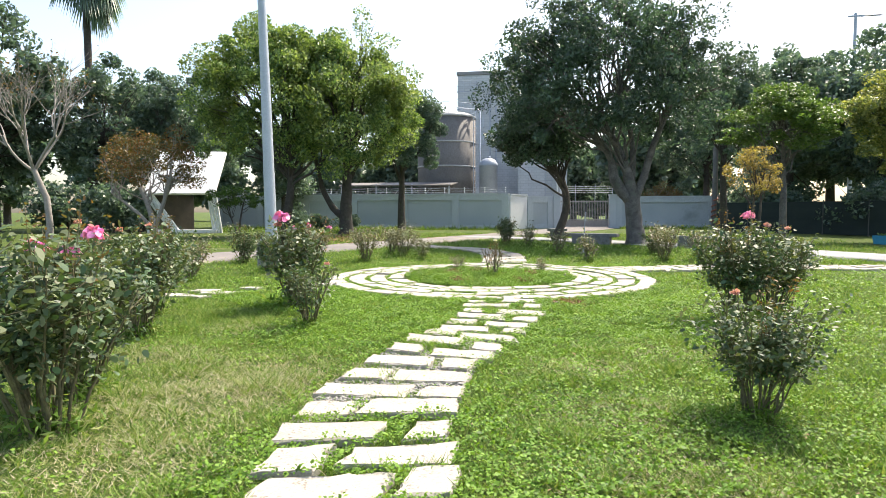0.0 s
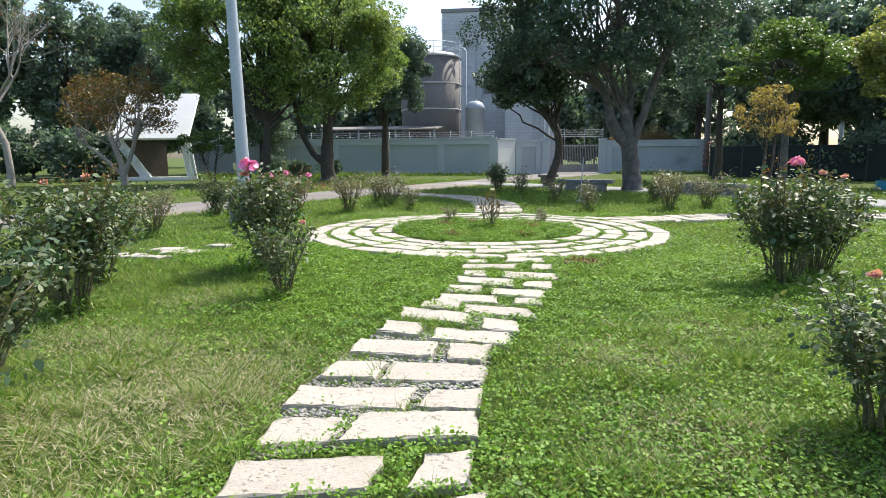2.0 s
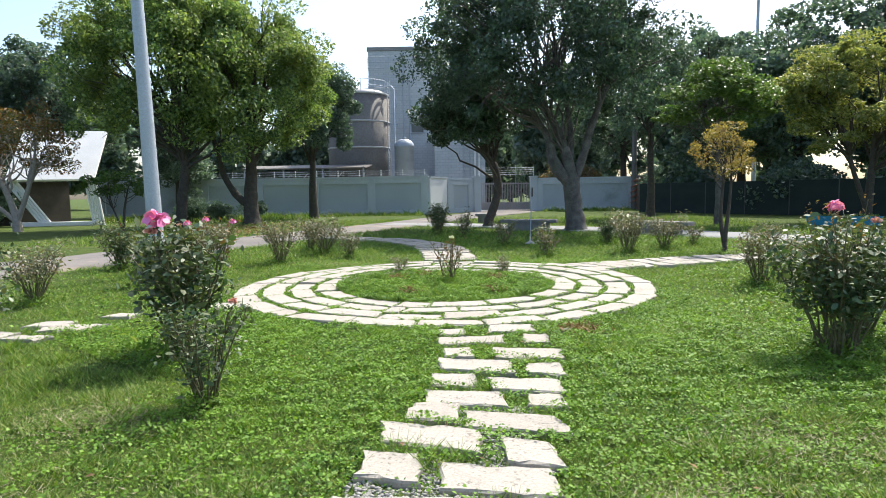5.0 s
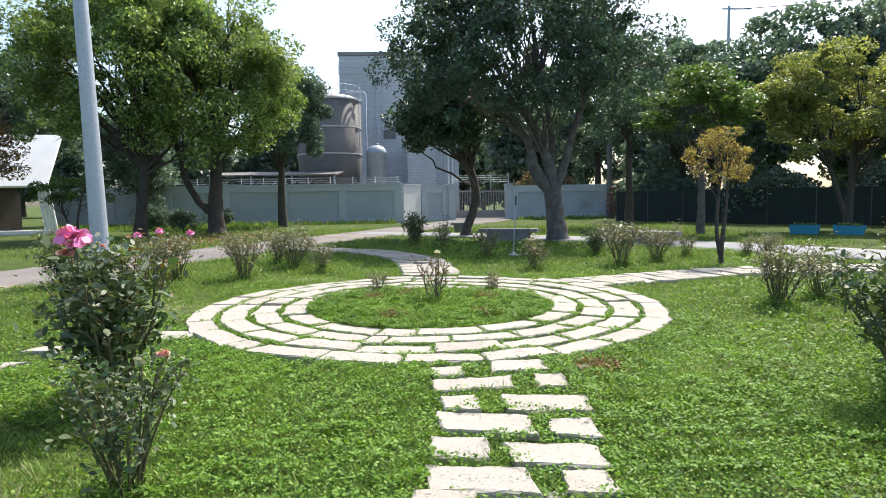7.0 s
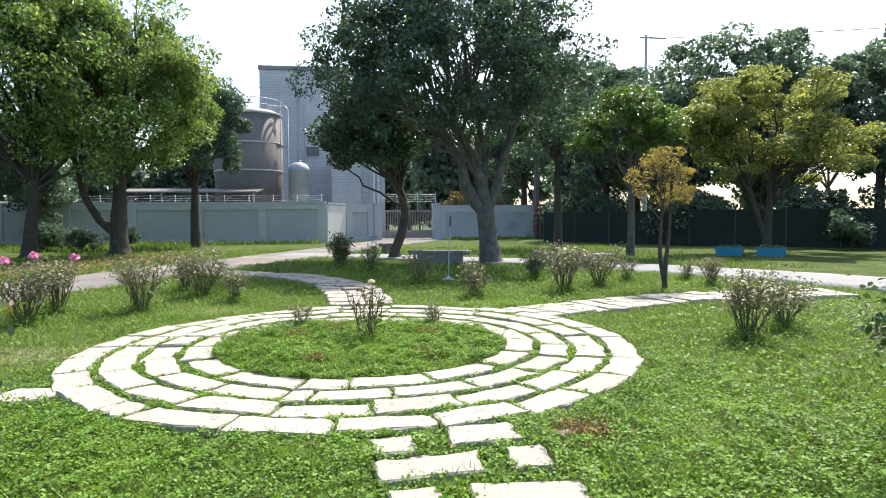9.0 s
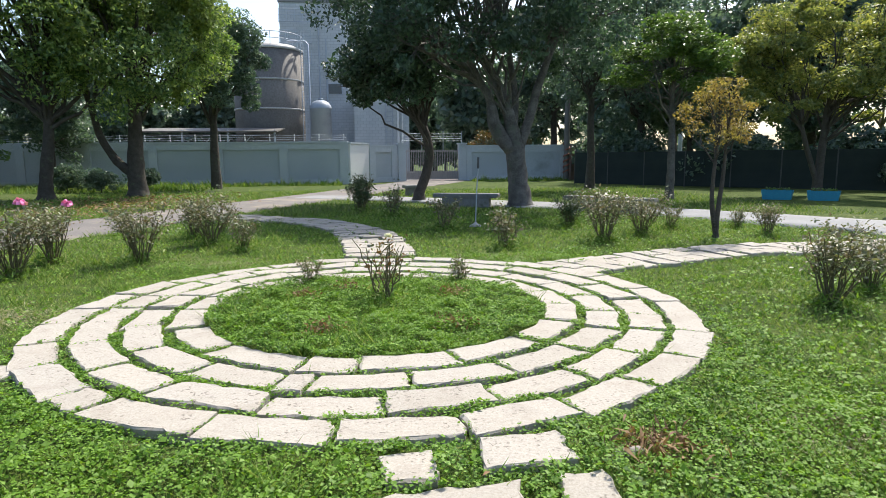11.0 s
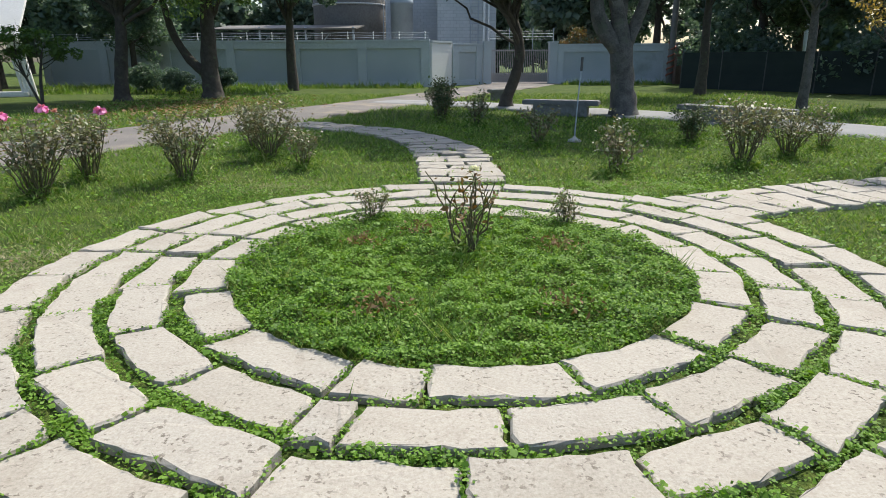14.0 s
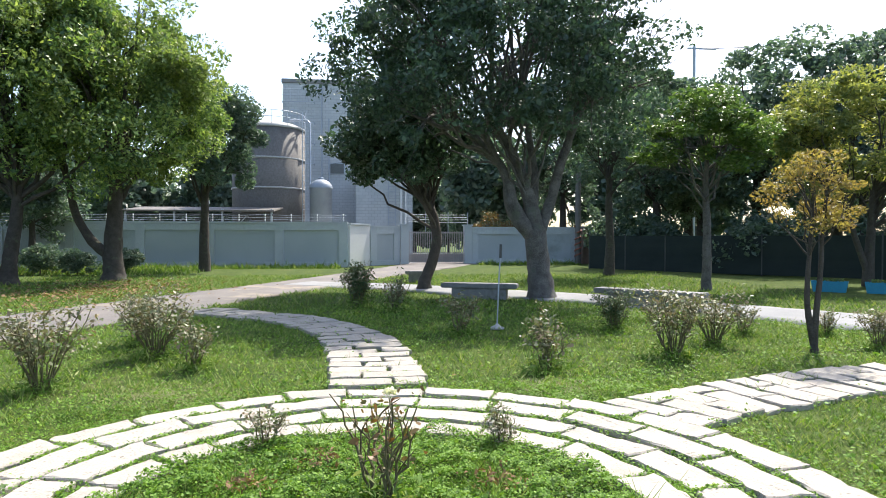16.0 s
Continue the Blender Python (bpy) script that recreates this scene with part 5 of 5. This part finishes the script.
# dried weed clump on the lawn
g = np.random.default_rng(77)
wd = base("dry_weed", 1.64, 11.2, 0.0, 0, "dried brown weed clump with a pale stub of root", "weed")
n = 420
c = np.stack([g.normal(0, 0.13, n), g.normal(0, 0.10, n), np.abs(g.normal(0.03, 0.03, n))], 1)
v, f = leaf_arrays(c, 0.09, 0.14, 0.4, g)
tagged(child("dry_matter", fast_mesh("dry_matter", v, f, DRY), wd), kind="stuff")
child("root", tubes("root", [tube_arrays([(-0.26, -0.05, 0.02), (-0.2, -0.06, 0.035), (-0.12, -0.04, 0.035), (-0.08, -0.03, 0.02)], [0.02, 0.035, 0.032, 0.015], 8, 0.1)], BARK_PALE), wd)

# ---- grass, clover and pebbles ----
def off_stones(p, grow=0.0):
    """True where a place lies on no slab."""
    free = np.ones(len(p), bool)
    for o in SLABS:
        mid = o.mean(0)
        r = np.linalg.norm(o - mid, axis=1).max() + grow
        near = np.flatnonzero((np.abs(p[:, 0] - mid[0]) < r) & (np.abs(p[:, 1] - mid[1]) < r))
        if not len(near):
            continue
        q = p[near]
        inside = np.zeros(len(q), bool)
        h = mid + (o - mid) * (1 + grow / r)
        for a, b in zip(h, np.roll(h, -1, 0)):
            cross = (a[1] > q[:, 1]) != (b[1] > q[:, 1])
            inside ^= cross & (q[:, 0] < (b[0] - a[0]) * (q[:, 1] - a[1]) / (b[1] - a[1] + 1e-12) + a[0])
        free[near[inside]] = False
    return free


def off_lane(p):
    ok = np.ones(len(p), bool)
    for line in (DRIVE, WALKWAY):
        for c in line[::2]:
            ok &= (p[:, 0] - c[0]) ** 2 + (p[:, 1] - c[1]) ** 2 > (c[2] / 2 - 0.06) ** 2
    return ok


def soft_noise(p, s, seed):
    """Smooth drifting values from 0 to 1."""
    g = np.random.default_rng(seed)
    v = np.zeros(len(p))
    for k in range(7):
        a = g.uniform(0, 6.28)
        w = s * g.uniform(0.5, 2.2)
        v += np.sin((p[:, 0] * math.cos(a) + p[:, 1] * math.sin(a)) * w + g.uniform(0, 6.28)) / (1 + 0.3 * k)
    return 1 / (1 + np.exp(-1.3 * v))


def scatter(g, n, x0, x1, y0, y1):
    return np.stack([g.uniform(x0, x1, n), g.uniform(y0, y1, n)], 1)


def blades(p, g, h, w, lean):
    """Single bent blades: one triangle each."""
    n = len(p)
    a = g.uniform(0, 6.28, n)
    H = h * g.uniform(0.5, 1.3, n) * (0.45 + 1.9 * soft_noise(p, 8.0, 71) * soft_noise(p, 14.0, 72))
    s = np.stack([np.cos(a), np.sin(a), np.zeros(n)], 1) * (w * g.uniform(0.6, 1.3, n))[:, None]
    b = g.uniform(0, 6.28, n)
    z = swell(p[:, 0], p[:, 1])
    root = np.stack([p[:, 0], p[:, 1], z - 0.005], 1)
    tip = root + np.stack([np.cos(b) * lean * H, np.sin(b) * lean * H, H], 1)
    v = np.stack([root - s, root + s, tip], 1).reshape(-1, 3)
    return v, np.arange(3 * n).reshape(-1, 3)


def faded(p, g, rim=1.6):
    """Thins a stretch of plants towards its edges, so that it melts into the next."""
    lo, hi = p.min(0), p.max(0)
    d = np.minimum(p - lo, hi - p).min(1)
    return g.random(len(p)) < np.clip(d / rim, 0, 1)


gg = np.random.default_rng(123)
lawn = [scatter(gg, 330000, -4.4, 5.0, 2.8, 11.5), scatter(gg, 150000, -7.0, 8.0, 9.5, 18.5), scatter(gg, 80000, -9.0, 11.0, 16.5, 25.0), scatter(gg, 60000, -14.0, 14.0, 23.0, 40.0), scatter(gg, 90000, -13.0, 13.0, -4.0, 14.0)]
vs = []
for p, h, w in zip(lawn, (0.052, 0.058, 0.07, 0.09, 0.06), (0.0038, 0.0055, 0.008, 0.016, 0.008)):
    p = p[faded(p, gg)]
    p = p[off_stones(p, 0.0) & off_lane(p)]
    r = np.hypot(p[:, 0] - RC[0], p[:, 1] - RC[1])
    p = p[~((r > R0) & (r < R0 + 4 * RSTEP) & (gg.random(len(p)) < 0.93))]
    vs.append(blades(p, gg, h, w, 0.9))
v, f = join_arrays(vs)
tagged(new("lawn_grass", fast_mesh("lawn_grass", v, f, BLADE)), "short uneven lawn grass, green with dry straw", "grass", kind="stuff")

# clover: three small round leaves on a stalk, in drifts, in the bed and along the joints
vs = []
for n, x0, x1, y0, y1, size in ((370000, -4.4, 5.0, 2.8, 12.0, 0.0195), (230000, -3.2, 3.8, 10.6, 18.4, 0.020), (260000, -3.1, 3.6, 11.1, 17.9, 0.016), (130000, -9.0, 10.0, 9.0, 27.0, 0.032)):
    p = scatter(gg, n, x0, x1, y0, y1)
    p = p[faded(p, gg, 1.0)]
    r = np.hypot(p[:, 0] - RC[0], p[:, 1] - RC[1])
    bed = r < R0
    edge = np.abs(p[:, 0] - 0.6) + 0.15 * np.abs(p[:, 1] - 9)
    want = np.where(bed, 0.95, np.where(r < R0 + 4 * RSTEP, 0.25 + 0.75 * (soft_noise(p, 5.0, 15) > 0.42), np.clip(1.35 * soft_noise(p, 0.9, 5) + 0.10 * (p[:, 0] - 0.6) - 0.10 * np.maximum(edge - 1.2, 0), np.where(p[:, 1] > 13, 0.30, 0.03), 0.95)))
    want = np.where((r > R0 + 4 * RSTEP) & (r < 5.2) & (p[:, 1] < 14), np.maximum(want, 0.75), want)
    want = want * np.where((p[:, 0] < -0.45) & (p[:, 1] < 8.6), 0.22 + 0.5 * np.clip((p[:, 1] - 7.4) / 1.2, 0, 1), 1.0)
    on_path = (p[:, 0] > np.interp(p[:, 1], EDGE_Y, EDGE_L)) & (p[:, 0] < np.interp(p[:, 1], EDGE_Y, EDGE_R))
    want = np.where(on_path & (p[:, 1] > 6.35) & (p[:, 1] < 8.1), 0.12, np.where(on_path & (p[:, 1] < 11.3) & (p[:, 1] > 4.8), 0.9, want))
    p = p[(gg.random(len(p)) < want)]
    p = p[np.where(gg.random(len(p)) < 0.25, off_stones(p, -0.035), off_stones(p, -0.012)) & off_lane(p)]
    r = np.hypot(p[:, 0] - RC[0], p[:, 1] - RC[1])
    z = swell(p[:, 0], p[:, 1]) + gg.uniform(0.008, 0.05, len(p)) + 0.085 * np.where((r > R0) & (r < R0 + 4 * RSTEP), 0.4, 1.0) * soft_noise(p, 9.0, 31) * soft_noise(p, 17.0, 33) + np.where(r < R0, 0.08 * soft_noise(p, 6.0, 61) * soft_noise(p, 11.0, 62), 0)
    c = np.stack([p[:, 0], p[:, 1], z], 1)
    vs.append(leaf_arrays(c, size, 0.85, 1.2, gg, 0.3, 0.1))
v, f = join_arrays(vs)
tagged(new("clover", fast_mesh("clover", v, f, CLOVER)), "bright green clover in drifts and along the stone joints", "clover", kind="stuff")

# taller weeds in the middle bed
p = RC + (gg.uniform(-1, 1, (9000, 2)) * R0)
p = p[np.hypot(*(p - RC).T) < R0 - 0.04]
p = p[soft_noise(p, 4.0, 51) > 0.5]
v, f = blades(p, gg, 0.12, 0.005, 0.8)
tagged(new("bed_weeds", fast_mesh("bed_weeds", v, f, BLADE)), "taller green weeds in the round bed", "weeds", kind="stuff")

# dry straw lying in worn patches, and fallen leaves
p = np.vstack([np.stack([gg.normal(x, r, int(7000 * r)), gg.normal(y, r * 0.7, int(7000 * r))], 1) for x, y, r in
               ((-1.05, 7.2, 0.5), (-0.8, 6.6, 0.4), (-1.3, 6.1, 0.5), (-0.9, 5.2, 0.4), (-2.2, 7.6, 0.4), (1.7, 6.4, 0.35), (2.0, 5.4, 0.4), (1.6, 7.6, 0.3), (2.3, 8.4, 0.35), (-1.9, 8.8, 0.3), (2.9, 11.3, 0.4), (-3.4, 14.6, 0.4), (2.4, 17.6, 0.35), (-2.0, 17.7, 0.4))])
p = p[off_stones(p, 0.0)]
v, f = blades(p, gg, 0.028, 0.0032, 2.6)
v[:, 2] += 0.018
tagged(new("dry_grass", fast_mesh("dry_grass", v, f, STRAW)), "pale dry straw in worn lawn patches", "grass", kind="stuff")
p = scatter(gg, 260, -4.0, 6.0, 4.0, 26.0)
p = p[off_lane(p) & off_stones(p, 0.03)]
c = np.stack([p[:, 0], p[:, 1], 0.05 + swell(p[:, 0], p[:, 1])], 1)
v, f = leaf_arrays(c, 0.04, 0.45, 2.0, gg)
tagged(new("fallen_leaves", fast_mesh("fallen_leaves", v, f, DRY)), "scattered brown fallen leaves on the lawn", "leaves", kind="stuff")

p = np.stack([gg.normal(-8.3, 1.6, 1600), gg.normal(31.5, 2.6, 1600)], 1)
c = np.stack([p[:, 0], p[:, 1], np.full(len(p), 0.06)], 1)
v, f = leaf_arrays(c, 0.11, 0.5, 2.0, gg)
tagged(new("leaf_litter", fast_mesh("leaf_litter", v, f, DRY)), "brown leaf litter under the camphor trees", "leaves", kind="stuff")
vs = [leaf_arrays(np.stack([gg.normal(x, 0.09, 90), gg.normal(y, 0.09, 90), gg.uniform(0.07, 0.15, 90)], 1), 0.04, 0.4, 0.3, gg) for x, y in ((-0.25, 13.6), (-0.55, 15.0), (1.05, 14.9), (0.9, 13.6), (-0.1, 15.4))]
tagged(new("bed_litter", fast_mesh("bed_litter", *join_arrays(vs), DRY)), "dry reddish weed tufts in the round bed", "weeds", kind="stuff")

# weeds and rough grass at the wall's foot and along the lane
p = np.vstack([np.stack([gg.uniform(-23, -1.5, 5000), gg.uniform(45.6, 47.2, 5000)], 1), np.stack([gg.uniform(7, 13.5, 1800), gg.uniform(49.6, 51.2, 1800)], 1), np.stack([gg.uniform(-20, -8, 4500), gg.uniform(40, 46.5, 4500)], 1)])
v, f = blades(p, gg, 0.22, 0.03, 0.7)
tagged(new("rough_grass", fast_mesh("rough_grass", v, f, BLADE)), "longer rough grass along the foot of the wall", "grass", kind="stuff")

# pebbles in the joints of the winding path
p = scatter(gg, 26000, -0.5, 1.3, 4.8, 9.0)
p = p[(p[:, 0] > np.interp(p[:, 1], EDGE_Y, EDGE_L)) & (p[:, 0] < np.interp(p[:, 1], EDGE_Y, EDGE_R)) & ((soft_noise(p, 1.6, 9) > 0.6) | ((p[:, 1] > 6.35) & (p[:, 1] < 8.1)))]
p = p[off_stones(p, 0.0)]
oct_v = np.array([(1, 0, 0), (0, 1, 0), (-1, 0, 0), (0, -1, 0), (0, 0, 1), (0, 0, -1)], float)
oct_f = np.array([(0, 1, 4), (1, 2, 4), (2, 3, 4), (3, 0, 4), (1, 0, 5), (2, 1, 5), (3, 2, 5), (0, 3, 5)])
s = gg.uniform(0.008, 0.02, (len(p), 1, 1)) * np.array([1.2, 0.9, 0.6]) * gg.uniform(0.7, 1.3, (len(p), 1, 3))
v = oct_v[None] * s + np.stack([p[:, 0], p[:, 1], gg.uniform(0.004, 0.016, len(p))], 1)[:, None]
f = oct_f[None] + 6 * np.arange(len(p))[:, None, None]
tagged(new("gravel", fast_mesh("gravel", v.reshape(-1, 3), f.reshape(-1, 3), PEBBLE, True)), "small grey pebbles in the path joints", "gravel", kind="stuff")
